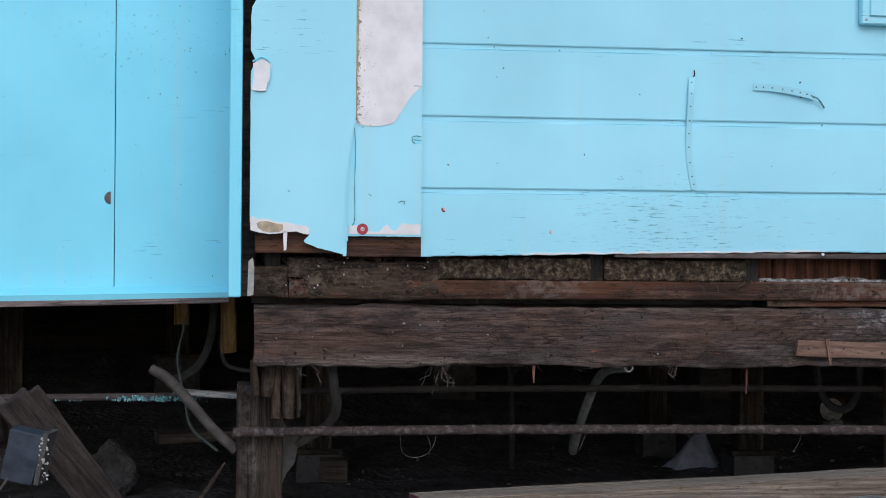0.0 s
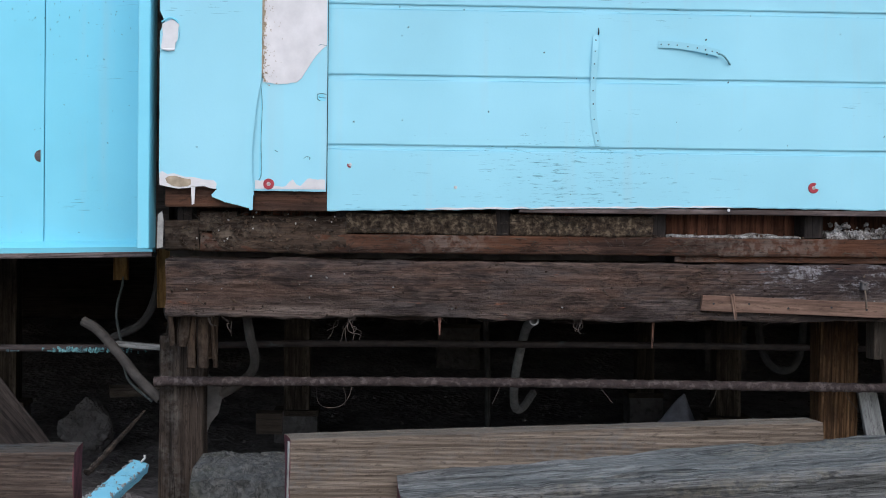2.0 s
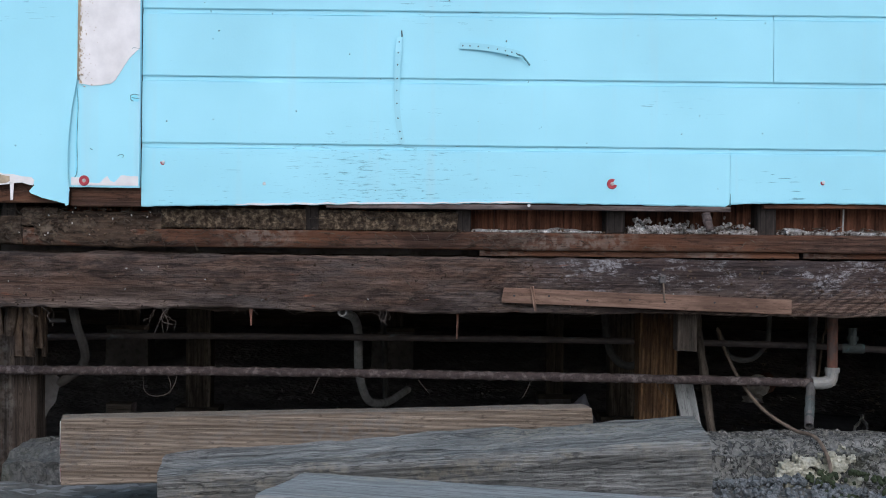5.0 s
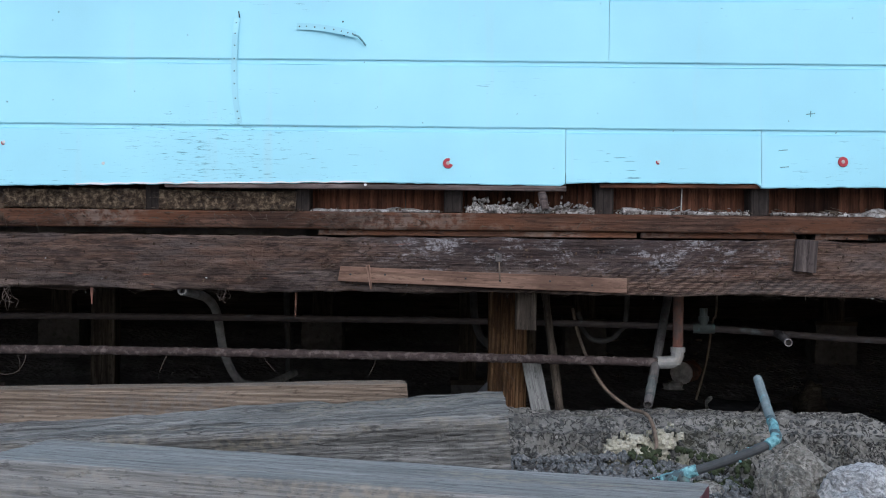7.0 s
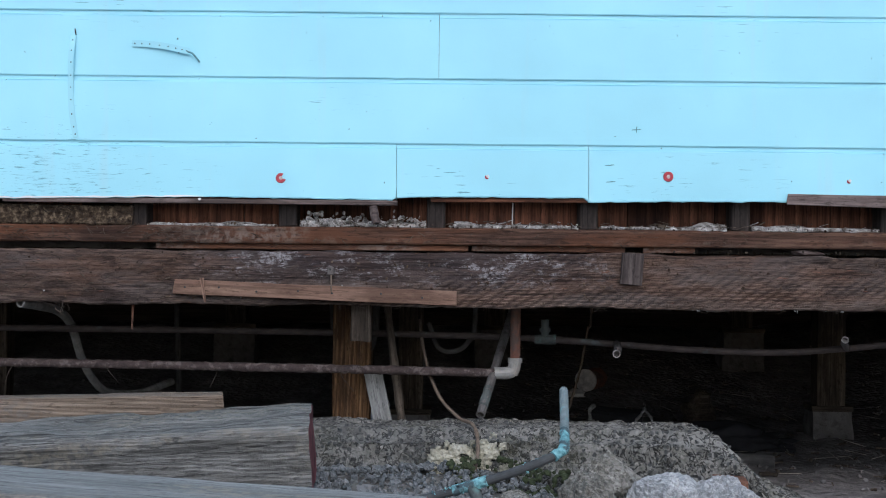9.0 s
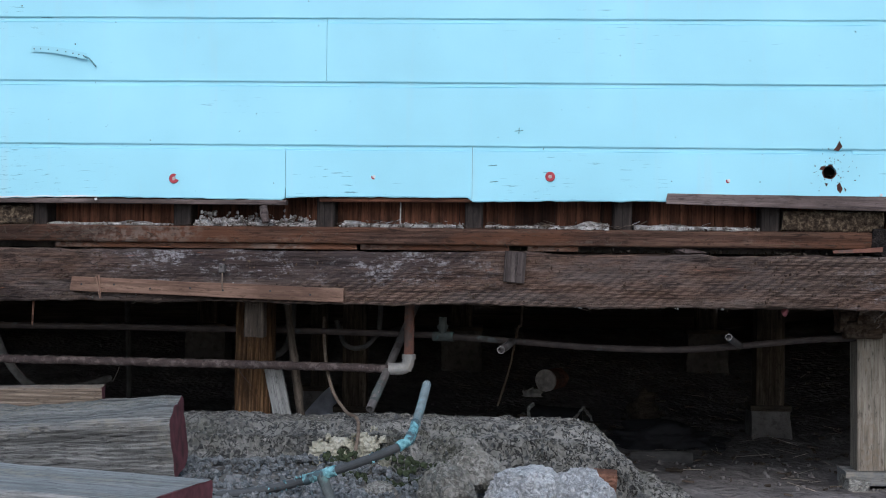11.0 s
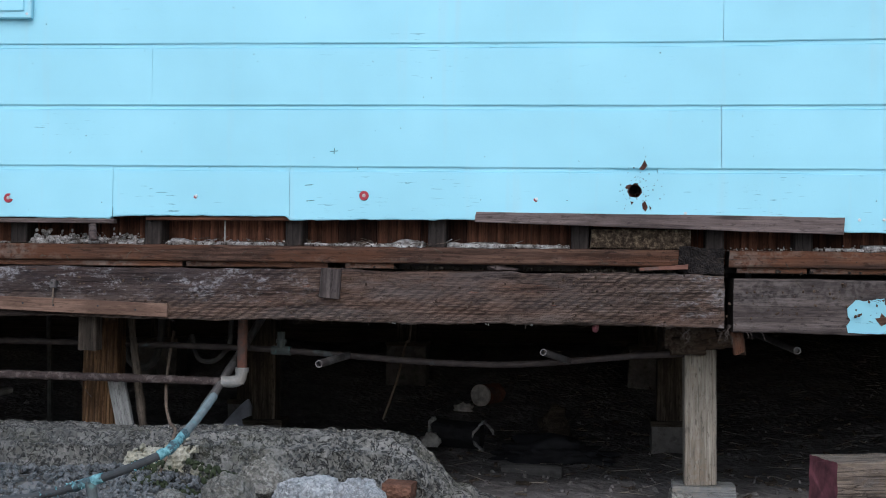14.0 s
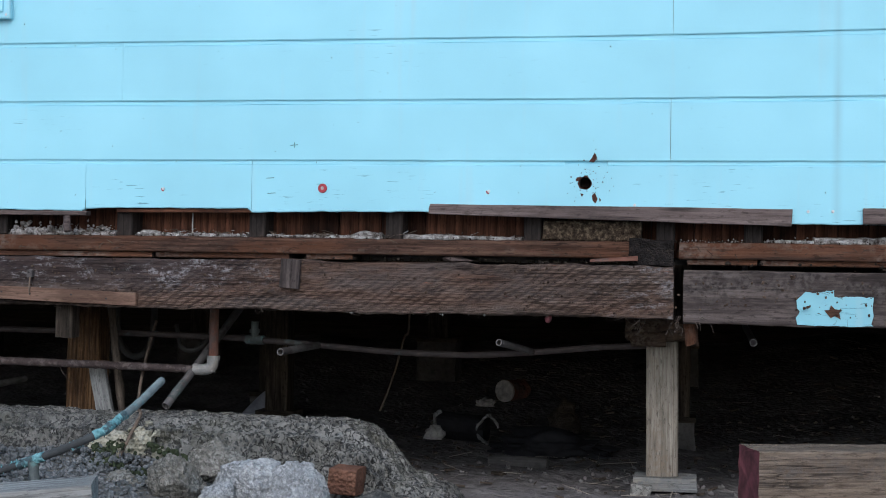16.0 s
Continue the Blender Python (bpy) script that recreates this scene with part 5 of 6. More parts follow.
tagged(put("stub_pipe", tube([(4.048, 0.20, 0.612), (4.058, 0.9, 0.61), (4.06, 1.5, 0.62), (4.06, 1.58, 0.72), (4.06, 1.58, 1.03)], 0.011, 12, 0.3), M_GALV), "open grey pipe end running back under the floor", "pipe")
rng = random.Random(6)
scraps = [(rng.gauss(-0.10, 0.035), 0.391, 0.570 + rng.uniform(-0.003, 0.007), rng.uniform(0.003, 0.006)) for _ in range(26)]
scraps += [(rng.uniform(-0.6, 0.1), 0.391, 0.566, rng.uniform(0.002, 0.005)) for _ in range(40)]
scraps += [(rng.gauss(-0.06, 0.06), 0.3905, 0.568 + rng.uniform(-0.004, 0.006), rng.uniform(0.002, 0.005)) for _ in range(120)]
lumps(scraps, 16, "paint_crust", M_PATINA, sup, "light blue paint scraps on the pipe", "", (1.1, 0.6, 0.7))
beam("wood_batten", (-0.02, 0.36, 0.592), (0.155, 0.36, 0.578), 0.02, 0.014, (M_FLAT, M_FLAT), "thin grey batten lying over the pipe", "batten", rough=0.002, seed=3, corner=0.002)

gp = tagged(put("slanted_pipe", tube([(2.338, 0.076, 0.388), (2.386, 0.24, 0.515), (2.434, 0.406, 0.645), (2.46, 0.5, 0.72)], 0.0125, 12, 0.25, 0.08), M_GALV), "slanted grey-green open copper pipe hanging under the beam", "pipe")
part("green_tip", tube([(2.3445, 0.098, 0.405), (2.362, 0.158, 0.452)], 0.0129, 12, 0, 0.15), M_COPPER, gp, "green patina near the open end")
cu = thing("copper_pipe", "bent copper pipe with green patina leaning over the concrete", "pipe")
part("upright", tube([(2.521, -0.436, 0.506), (2.513, -0.56, 0.462), (2.506, -0.66, 0.432)], 0.0105, 12, 0.25, 0.06), M_VERDIGRIS, cu, "grey-green upper length")
part("coupling", tube([(2.507, -0.645, 0.437), (2.498, -0.735, 0.41), (2.475, -0.755, 0.396)], 0.0112, 14, 0, 0.28), M_PATINA, cu, "turquoise corroded coupling")
part("run", tube([(2.485, -0.75, 0.40), (2.42, -0.745, 0.371), (2.30, -0.715, 0.325), (2.15, -0.70, 0.283), (1.9, -0.74, 0.262)], 0.0098, 12, 0, 0.06), M_BLUEPIPE, cu)
part("tee", tube([(2.335, -0.723, 0.338), (2.262, -0.708, 0.312)], 0.0116, 14, 0, 0.28), M_PATINA, cu, "turquoise corroded tee")
rng = random.Random(61)
sp = []
for _ in range(90):
    k, a = rng.random(), rng.uniform(0, 6.28)
    x, y, z = (2.335 - 0.16 * k, -0.722 + 0.014 * k, 0.337 - 0.052 * k) if rng.random() < 0.5 else (2.498 - 0.09 * k, -0.742, 0.404 - 0.04 * k)
    sp.append((x, y + 0.0105 * math.cos(a), z + 0.0105 * math.sin(a), rng.uniform(0.0012, 0.0036)))
lumps(sp, 62, "patina_crust", M_PATINA, cu, "flaking turquoise crust", "", (1.4, 0.8, 0.7))
part("tee_leg", tube([(2.30, -0.715, 0.325), (2.325, -0.75, 0.28), (2.33, -0.76, 0.24)], 0.012, 12, 0, 0.15), M_COPPER, cu)

tagged(put("conduit_hose", tube([(1.103, 0.03, 0.680), (1.112, 0.16, 0.668), (1.121, 0.34, 0.645), (1.124, 0.48, 0.595), (1.120, 0.64, 0.474), (1.134, 0.79, 0.385), (1.158, 0.92, 0.348), (1.20, 1.12, 0.333), (1.258, 1.366, 0.348)], 0.0125, 12, 0.3, 0, 0.05, per=10), M_HOSE), "ribbed grey flexible conduit hanging in a loop", "conduit")
tagged(put("cable", tube([(1.155, 2.04, 1.03), (1.15, 2.04, 0.6), (1.158, 2.04, 0.4), (1.162, 2.04, 0.12)], 0.012, 8), M_DARKHOSE), "dark straight conduit going down in the crawl space", "conduit")
tagged(put("conduit_hose", tube([(0.375, 0.13, 0.70), (0.385, 0.15, 0.63), (0.395, 0.19, 0.57), (0.385, 0.24, 0.53), (0.355, 0.28, 0.497), (0.315, 0.30, 0.47), (0.285, 0.32, 0.455)], 0.0125, 10, 0, 0.1), M_DUSTHOSE), "dusty curved conduit beside the corner post", "conduit")
tagged(put("conduit_hose", tube([(1.88, 0.80, 1.03), (1.88, 0.79, 0.72), (1.89, 0.785, 0.56), (1.93, 0.78, 0.495), (1.985, 0.78, 0.495), (2.015, 0.785, 0.56), (2.02, 0.79, 0.70), (2.02, 0.80, 1.03)], 0.012, 10, 0, 0.1), M_DARKHOSE), "dusty hose loop under the floor", "conduit")
tagged(put("hose_length", tube([(-0.075, 0.345, 0.652), (-0.03, 0.33, 0.625), (0.03, 0.30, 0.565), (0.085, 0.27, 0.505), (0.145, 0.25, 0.452)], 0.0135, 12, 0.3, 0.06), M_DUSTHOSE), "dusty grey-brown cut hose length leaning on the post", "hose")
tagged(put("cable", tube([(-0.003, 0.56, 0.80), (-0.005, 0.55, 0.745), (-0.02, 0.54, 0.66), (0.0, 0.53, 0.56), (0.02, 0.5, 0.48), (0.09, 0.48, 0.42)], 0.004, 6), M_COPPER), "thin green cable hanging in the dark", "cable")
tagged(put("cable", tube([(0.07, 0.75, 0.97), (0.07, 0.75, 0.83), (0.06, 0.74, 0.70), (0.02, 0.72, 0.62), (-0.06, 0.7, 0.58)], 0.012, 8), M_DARKHOSE), "thick dark hose hanging below the floor", "hose")
tagged(put("cable", tube([(0.10, 0.70, 0.97), (0.10, 0.70, 0.83), (0.095, 0.7, 0.66), (0.14, 0.7, 0.62), (0.22, 0.7, 0.615)], 0.006, 8), M_DARKHOSE), "dark bent cable below the floor", "cable")
tagged(put("cable", tube([(-0.45, 0.3, 0.58), (-0.40, 0.25, 0.545), (-0.36, 0.2, 0.50), (-0.33, 0.16, 0.46)], 0.010, 8), M_DUSTHOSE), "dusty bent hose behind the leaning board", "hose")
tagged(put("cable", tube([(2.165, 0.435, 0.625), (2.175, 0.36, 0.56), (2.195, 0.26, 0.49), (2.23, 0.14, 0.425), (2.28, 0.01, 0.387), (2.318, -0.07, 0.376), (2.327, -0.16, 0.33), (2.318, -0.22, 0.27), (2.322, -0.25, 0.22)], 0.0048, 8, 0, 0.2), M_WIRE), "brown stiff cable drooping over the concrete", "cable")
tagged(put("cable", tube([(2.19, 0.55, 0.61), (2.22, 0.52, 0.54), (2.27, 0.5, 0.53), (2.31, 0.5, 0.56), (2.33, 0.5, 0.63), (2.33, 0.5, 1.03)], 0.008, 8), M_DARKHOSE), "grey looped cable near the post", "cable")
tagged(put("cable", tube([(2.79, 1.53, 1.03), (2.78, 1.52, 0.60), (2.764, 1.505, 0.54), (2.735, 1.46, 0.40), (2.692, 1.42, 0.262)], 0.0045, 8, 0, 0.3), M_WIRE), "dangling brown cable end in the crawl space", "cable")

# ---------------------------------------------------------------- old foundation and rubble


def found_drop(x):
    """How far the broken end of the old foundation has dropped."""
    return float(np.interp(x, [2.915, 2.966, 3.032, 3.09, 3.162, 3.3, 3.42], [0, 0.025, 0.085, 0.145, 0.180, 0.235, 0.29])) + 0.03 * smoothstep(2.85, 3.0, x) * nz((x, 0, 0), 14, 3)



def found_top(x):
    return 0.361 - 0.040 * (1 - smoothstep(0.45, 0.9, x)) - found_drop(x)


bm = bmesh.new()
rows = []
FX = np.arange(0.27, 3.42, 0.0075)
for x in FX:
    fall = smoothstep(2.86, 3.34, x)
    topz = found_top(x) + 0.010 * nz((x, 0, 0), 3, 2)
    face = -0.125 + 0.03 * nz((x, 0, 0), 4, 7) - 0.10 * fall
    prof = [(0.20, 0.02)] + [(0.20 - 0.02 * k, topz - 0.004) for k in range(1, 2)]
    prof += [(0.17 + (face - 0.14) * k / 22, topz + (0.006 if k < 20 else -0.006 * (k - 19))) for k in range(1, 23)]
    prof += [(face - 0.002 * k - 0.012 * (k / 18) ** 2 * 3, topz - 0.02 - (topz - 0.06) * k / 18) for k in range(19)]
    row = []
    for y, z in prof:
        d = 0.016 * nz((x, y, z), 9, 1) + 0.015 * nz((x, y, z), 30, 5) + 0.009 * nz((x, y, z), 62, 9)
        cave = max(0.0, nz((x, y, z), 24, 13)) * 0.012
        out = d - cave
        row.append(bm.verts.new((x + 0.4 * out, y - out * 0.8, z + out * 0.55 if z > 0.04 else z)))
    rows.append(row)
for a, b in zip(rows, rows[1:]):
    for k in range(len(a) - 1):
        bm.faces.new((a[k], b[k], b[k + 1], a[k + 1]))
bm.faces.new(rows[0]), bm.faces.new(rows[-1])
bmesh.ops.triangulate(bm, faces=[f for f in bm.faces if len(f.verts) > 4])
bmesh.ops.recalc_face_normals(bm, faces=list(bm.faces))
foundation = tagged(put("foundation_wall", bm, M_CONC, smooth=False), "low crumbling grey concrete foundation wall with exposed pebbles", "foundation", "", "structure")
rng = random.Random(8)
sp = []
for _ in range(1500):
    x = rng.uniform(0.25, 3.0)
    if rng.random() < 0.72:
        x = rng.uniform(1.85, 3.05)
    y = -0.125 + 0.03 * nz((x, 0, 0), 4, 7) - 0.006 - 0.10 * smoothstep(2.86, 3.34, x)
    z = found_top(x) - rng.uniform(0.005, 0.17)
    if rng.random() < 0.25:
        y, z = rng.uniform(-0.11, 0.12), found_top(x) + 0.003
    sp.append((x, y + rng.uniform(-0.002, 0.010), z, rng.choice((0.002, 0.003, 0.004, 0.006))))
lumps(sp, 5, "pebble", M_PEBBLE, foundation, "pebbles standing out of the concrete", "", (1, 0.7, 0.55))


def crust(x0, x1, z0, z1, blobs, y, cell=0.0035):
    """A broken skim of mortar on an upright face: the cells within the blobs, with a ragged outline and uneven thickness."""
    verts, faces, have = [], [], {}
    nx_, nz_ = int((x1 - x0) / cell), int((z1 - z0) / cell)
    def depth(i, k):
        x, z = x0 + i * cell, z0 + k * cell
        f = max(1 - math.hypot((x - cx) / rx, (z - cz) / rz) for cx, cz, rx, rz in blobs)
        return f + 0.75 * nz((x, 0, z), 38, 2) + 0.45 * nz((x, 0, z), 95, 6) - 0.18
    def vert(i, k):
        if (i, k) not in have:
            d = depth(i, k)
            have[i, k] = len(verts)
            x, z = x0 + i * cell, z0 + k * cell
            verts.append((x + 0.0015 * nz((x, 1, z), 200), y(x) + (0.013 if d < 0.06 else -0.004 - 0.008 * min(1, d) + 0.004 * nz((x, 0, z), 120, 3)), z))
        return have[i, k]
    for i in range(nx_):
        for k in range(nz_):
            if max(depth(i + a, k + c) for a in (0, 1) for c in (0, 1)) > 0.06:
                faces.append((vert(i, k), vert(i + 1, k), vert(i + 1, k + 1), vert(i, k + 1)))
    mesh = bpy.data.meshes.new("mortar_smear")
    mesh.from_pydata(verts, [], faces)
    mesh.materials.append(M_LICHEN)
    ob = new("mortar_smear", mesh)
    ob.parent = foundation
    return tagged(ob, "cream mortar smear on the concrete")


crust(2.16, 2.46, 0.22, 0.37, ((2.25, 0.285, 0.055, 0.05), (2.345, 0.315, 0.055, 0.045), (2.30, 0.285, 0.06, 0.025), (2.40, 0.275, 0.03, 0.02)), lambda x: -0.147 + 0.03 * nz((x, 0, 0), 4, 7))
rng = random.Random(14)
sp = [(rng.uniform(2.25, 2.56), rng.uniform(-0.34, -0.16), 0.0, rng.uniform(0.004, 0.011)) for _ in range(420)]
sp = [(x, y, ground_z(x, y) + 0.006 + 0.06 * smoothstep(-0.3, -0.17, y), r) for x, y, _, r in sp if nz((x, y, 0), 14, 3) > -0.1]
lumps(sp, 15, "moss", M_MOSS, None, "dull green moss at the foot of the concrete", "moss", (1, 1, 0.6))

ROCKS = [
    (2.742, -0.40, 0.228, 0.112, 0.13, 0.105, 11, M_ROCK, "large pale broken concrete lump lying by the foundation", 12),
    (2.885, -0.44, 0.222, 0.105, 0.13, 0.112, 17, M_ROCK, "pale pitted concrete lump beside a larger one", 50),
    (2.641, -0.33, 0.294, 0.078, 0.075, 0.062, 22, M_ROCK2, "brown-grey broken stone lying on the rubble", 40),
    (2.585, -0.47, 0.225, 0.085, 0.10, 0.105, 35, M_ROCK2, "grey broken concrete lump beside the copper pipe", 40),
    (2.70, -0.52, 0.225, 0.05, 0.05, 0.05, 44, M_ROCK, "small pale rubble stone", 10),
    (3.08, -0.26, 0.15, 0.10, 0.09, 0.07, 52, M_CONC, "broken concrete lump at the foundation end", 30),
    (3.20, -0.05, 0.135, 0.07, 0.06, 0.05, 61, M_ROCK2, "grey stone on the dirt", 70),
    (2.40, -0.42, 0.235, 0.05, 0.045, 0.035, 71, M_ROCK2, "small grey stone in the gravel", 15),
    (-0.31, 1.72, 0.19, 0.13, 0.10, 0.11, 91, M_DARKWALL, "dusty stone in the crawl space", 60),
]
for x, y, z, a, b, c, sd, mt, lb, turn in ROCKS:
    tagged(put("rubble_stone", stone((a, b, c), sd, 5, 0.3, 9, 0.10), mt, m=pose(x, y, z, 0, 0, turn)), lb, "stone", "rubble stones")
tagged(put("brick_scrap", timber(0.078, 0.09, 0.07, 0.003, 3, 0.006, 8, 0.006), (M_BRICK, M_BRICK), m=lie((2.922, -0.19, 0.232), (3.0, -0.195, 0.229))), "broken red-brown brick piece among the rubble", "brick")
rng = random.Random(21)
sp = []
while len(sp) < 2600:
    x, y = rng.uniform(1.75, 3.0), rng.uniform(-0.85, -0.13)
    if rng.random() > (1.0 if x < 2.5 else 0.4):
        continue
    sp.append((x, y, ground_z(x, y) + 0.004 + 0.02 * smoothstep(-0.45, -0.15, y), rng.choice((0.004, 0.006, 0.008, 0.012))))
lumps(sp, 7, "gravel", M_GRAVEL, None, "loose grey gravel heaped against the foundation", "gravel")

# ---------------------------------------------------------------- stacked lumber outside


def lumber(name, p, q, w, h, mat, label, roll=0.0, rough=0.003, seed=0.0, cracks=0, red=True, corner=0.008):
    ob = beam(name, p, q, w, h, (mat, M_ENDRED if red else mat), label, "timber", roll, rough=rough, seed=seed, corner=corner, ring=9, step=0.01, group="stacked timbers")
    return ob


# the height over the ground of each length is held by the length or bank under it
tan_timber = lumber("timber_beam", (0.520, -0.535, 0.395), (1.705, -0.335, 0.408), 0.09, 0.146, M_TAN, "tan-brown sawn timber with a dark red painted end", rough=0.0015, seed=41, corner=0.003)
lumber("timber_beam", (0.755, -0.575, 0.302), (1.94, -0.535, 0.380), 0.19, 0.160, M_GREY, "heavily weathered grey-brown timber with deep grain", roll=11, rough=0.008, seed=52, corner=0.022)
lumber("timber_beam", (1.085, -1.358, 0.384), (2.185, -1.645, 0.366), 0.24, 0.150, M_FLAT, "silver-grey weathered plank with a red painted end", rough=0.002, seed=63, corner=0.006)
lumber("timber_beam", (4.018, -0.452, 0.314), (5.36, -0.05, 0.316), 0.15, 0.150, M_CHECKED, "tan checked timber with a dark red painted end", rough=0.004, seed=74, corner=0.006)
lumber("timber_beam", (-1.1, -0.47, 0.348), (0.06, -0.41, 0.35), 0.14, 0.150, M_BROWN, "brown sawn timber with a dark red end lying before the corner", rough=0.003, seed=85, corner=0.006)
blue_board = beam("painted_board", (0.168, -0.235, 0.355), (0.128, -0.76, 0.338), 0.040, 0.024, (M_STRAP, M_FLAT), "broken board with flaking light blue paint lying on rubble", "board", roll=-14, rough=0.003, seed=9, corner=0.002)
lumber("timber_beam", (1.75, -2.02, 0.30), (2.872, -1.655, 0.395), 0.12, 0.075, M_FLAT, "grey weathered plank sloping up over the gravel", rough=0.002, seed=96, red=False, corner=0.004)
tagged(put("rubble_stone", stone((0.11, 0.09, 0.13), 102, 5, 0.25, 11, 0.085), M_ROCK2, m=pose(2.80, -1.68, 0.235)), "grey stone propping up a plank end", "stone", "rubble stones")

rng = random.Random(58)
sp = [(rng.uniform(0.01, 0.5), rng.choice((-0.019, 0.019, rng.uniform(-0.02, 0.02))), 0.0125, rng.uniform(0.0015, 0.006)) for _ in range(70)]
lumps(sp, 59, "bare_flakes", M_FLAT, blue_board, "bare grey spots where the paint flaked off", "", (1.5, 0.7, 0.3))
part("torn_fibre", tube([(0.012, 0.0, 0.012), (0.004, 0.006, 0.022), (-0.004, 0.003, 0.026)], 0.003, 6, wobble=0.8), M_LITTER, blue_board)

# a slanting white paint stripe on the red end of the tan timber
bm = bmesh.new()
quads = []
for out in (0.0, 0.0035):
    for s, z in ((0.008, -0.070), (0.020, -0.070), (0.036, 0.066), (0.024, 0.066)):
        quads.append(bm.verts.new((0.520 - 0.986 * out + 0.166 * s, -0.535 - 0.166 * out - 0.986 * s, 0.395 + z)))
bm.faces.new(quads[:4])
bm.faces.new(quads[7:3:-1])
for i in range(4):
    bm.faces.new((quads[i], quads[i + 4], quads[(i + 1) % 4 + 4], quads[(i + 1) % 4]))
part("paint_stripe", bm, M_LITTER, tan_timber, "white paint stripe", m=lie((0.520, -0.535, 0.395), (1.705, -0.335, 0.408), 0.0).inverted())

# boards and a box leaning in the open bay left of the corner post
# near-black wood on both boards stands in for the bay's shade
beam("leaning_board", (-0.385, 0.09, 0.600), (-0.13, 0.22, 0.25), 0.03, 0.085, (M_STUD, M_STUD), "dark brown broken board leaning in the open bay", "board", roll=0, rough=0.004, seed=5)
beam("leaning_board", (-0.345, 0.14, 0.615), (-0.105, 0.26, 0.25), 0.03, 0.045, (M_STUD, M_STUD), "narrow dark brown board leaning beside another", "board", roll=0, rough=0.004, seed=6)
box = thing("switch_box", "dented slate-blue metal box with white flakes hanging in the bay", "metal box", at=(-0.335, 0.02, 0.475))
part("case", timber(0.075, 0.06, 0.12, 0.003, 3, 0.008, 6, 0.004), (M_SLATE, M_SLATE), box, m=pose(-0.04, 0, 0.01, 0, 12, -8))
part("flange", timber(0.012, 0.07, 0.125, 0.003, 6, 0.006, 6, 0.002), (M_DARKHOSE, M_DARKHOSE), box, "dark bent flange", m=pose(0.036, -0.006, 0.0, 0, 12, -8))
rng = random.Random(2)
lumps([(0.042 + rng.uniform(-0.01, 0.012), -0.04, rng.uniform(-0.07, 0.05), rng.uniform(0.0015, 0.005)) for _ in range(30)], 8, "white_flakes", M_LITTER, box, "white paint flakes")
tagged(put("bent_wire", tube([(-0.42, -0.02, 0.36), (-0.38, -0.01, 0.42), (-0.355, 0.0, 0.46)], 0.003, 6), M_ROOT), "thin pale wire below the metal box", "wire")
beam("floor_board", (-0.1, 0.9, 0.40), (0.13, 0.95, 0.405), 0.1, 0.03, (M_POSTDARK, M_POSTDARK), "dusty board end in the crawl space", "board", rough=0.003, seed=8)
beam("wood_block", (0.37, 0.62, 0.345), (0.445, 0.62, 0.345), 0.08, 0.06, (M_POSTDARK, M_FLASH), "small dusty wooden block behind the post", "block", rough=0.003, seed=12)

# ---------------------------------------------------------------- litter under the house


def crumple(size, seed, mat, name, label, category, at, sub=4):
    bm = bmesh.new()
    bmesh.ops.create_icosphere(bm, subdivisions=sub, radius=1.0)
    for v in bm.verts:
        c = v.co.copy()
        fold = abs(nz(c, 1.6, seed)) * 0.9 + abs(nz(c, 4.0, seed + 4)) * 0.35
        c *= 0.62 + fold
        if c.z < -0.35:
            c.z = -0.35
        c.z += 0.5 * max(0, 0.4 - math.hypot(c.x, c.y))
        v.co = Vector((c.x * size[0], c.y * size[1], c.z * size[2]))
    return tagged(put(name, bm, mat, smooth=True, m=pose(*at)), label, category)


bm = bmesh.new()
rows = []
for i in range(15):
    h = i / 14
    row = []
    for k in range(40):
        a = 2 * math.pi * k / 40
        fold = 1 + 0.22 * math.sin(5 * a + 2.5 * h) * (1 - h) + 0.30 * nz((math.cos(a), math.sin(a), h), 1.4, 3)
        rad = (1 - h) ** 0.85 * 0.115 * fold + 0.003
        row.append(bm.verts.new((rad * math.cos(a) + 0.035 * h * h, 0.7 * rad * math.sin(a), 0.165 * h ** 1.2)))
    rows.append(row)
for a, b in zip(rows, rows[1:]):
    for k in range(40):
        bm.faces.new((a[k], a[(k + 1) % 40], b[(k + 1) % 40], b[k]))
bm.faces.new(rows[-1])
bmesh.ops.recalc_face_normals(bm, faces=list(bm.faces))
tagged(put("crumpled_bag", bm, M_CLOTH, m=pose(1.945, 2.25, 0.085)), "crumpled grey-blue plastic sheet standing up in a peak on the soil", "plastic sheet")
crumple((0.04, 0.035, 0.045), 9, M_LITTER, "paper_scrap", "small crumpled white paper scrap", "paper", (2.825, 1.86, 0.125), 3)
crumple((0.05, 0.04, 0.03), 14, M_LITTER, "paper_scrap", "flattened whitish paper scrap on the soil", "paper", (2.86, 3.05, 0.15), 3)
pot = thing("plant_pot", "black plastic nursery pot with a torn pale rim, lying sideways", "pot", at=(2.93, 1.95, 0.150))
part("body", tube([(-0.105, 0.012, 0.012), (-0.03, 0.004, 0.004), (0.04, -0.004, 0.0), (0.10, -0.012, 0.0)], 0.056, 24, 0.05, 0.05, per=5), M_BLACK, pot)
rim_turn = Matrix.Rotation(radians(-32), 4, "Z")
part("rim", tube([rim_turn @ Vector((0.010 * math.cos(3 * a), 0.056 * math.cos(a), 0.058 * math.sin(a))) + Vector((0.105, -0.018, 0)) for a in [k * math.pi / 12 for k in range(19)]], 0.0065, 7, wobble=0.9, seed=2), M_FLAT, pot, "torn dirty pale rim")
part("base_scrap", tube([(-0.108, -0.05, 0.0), (-0.114, -0.045, 0.035), (-0.108, -0.03, 0.058), (-0.09, -0.02, 0.068)], 0.008, 7, wobble=0.9, seed=7), M_FLAT, pot, "pale scrap on the base edge")
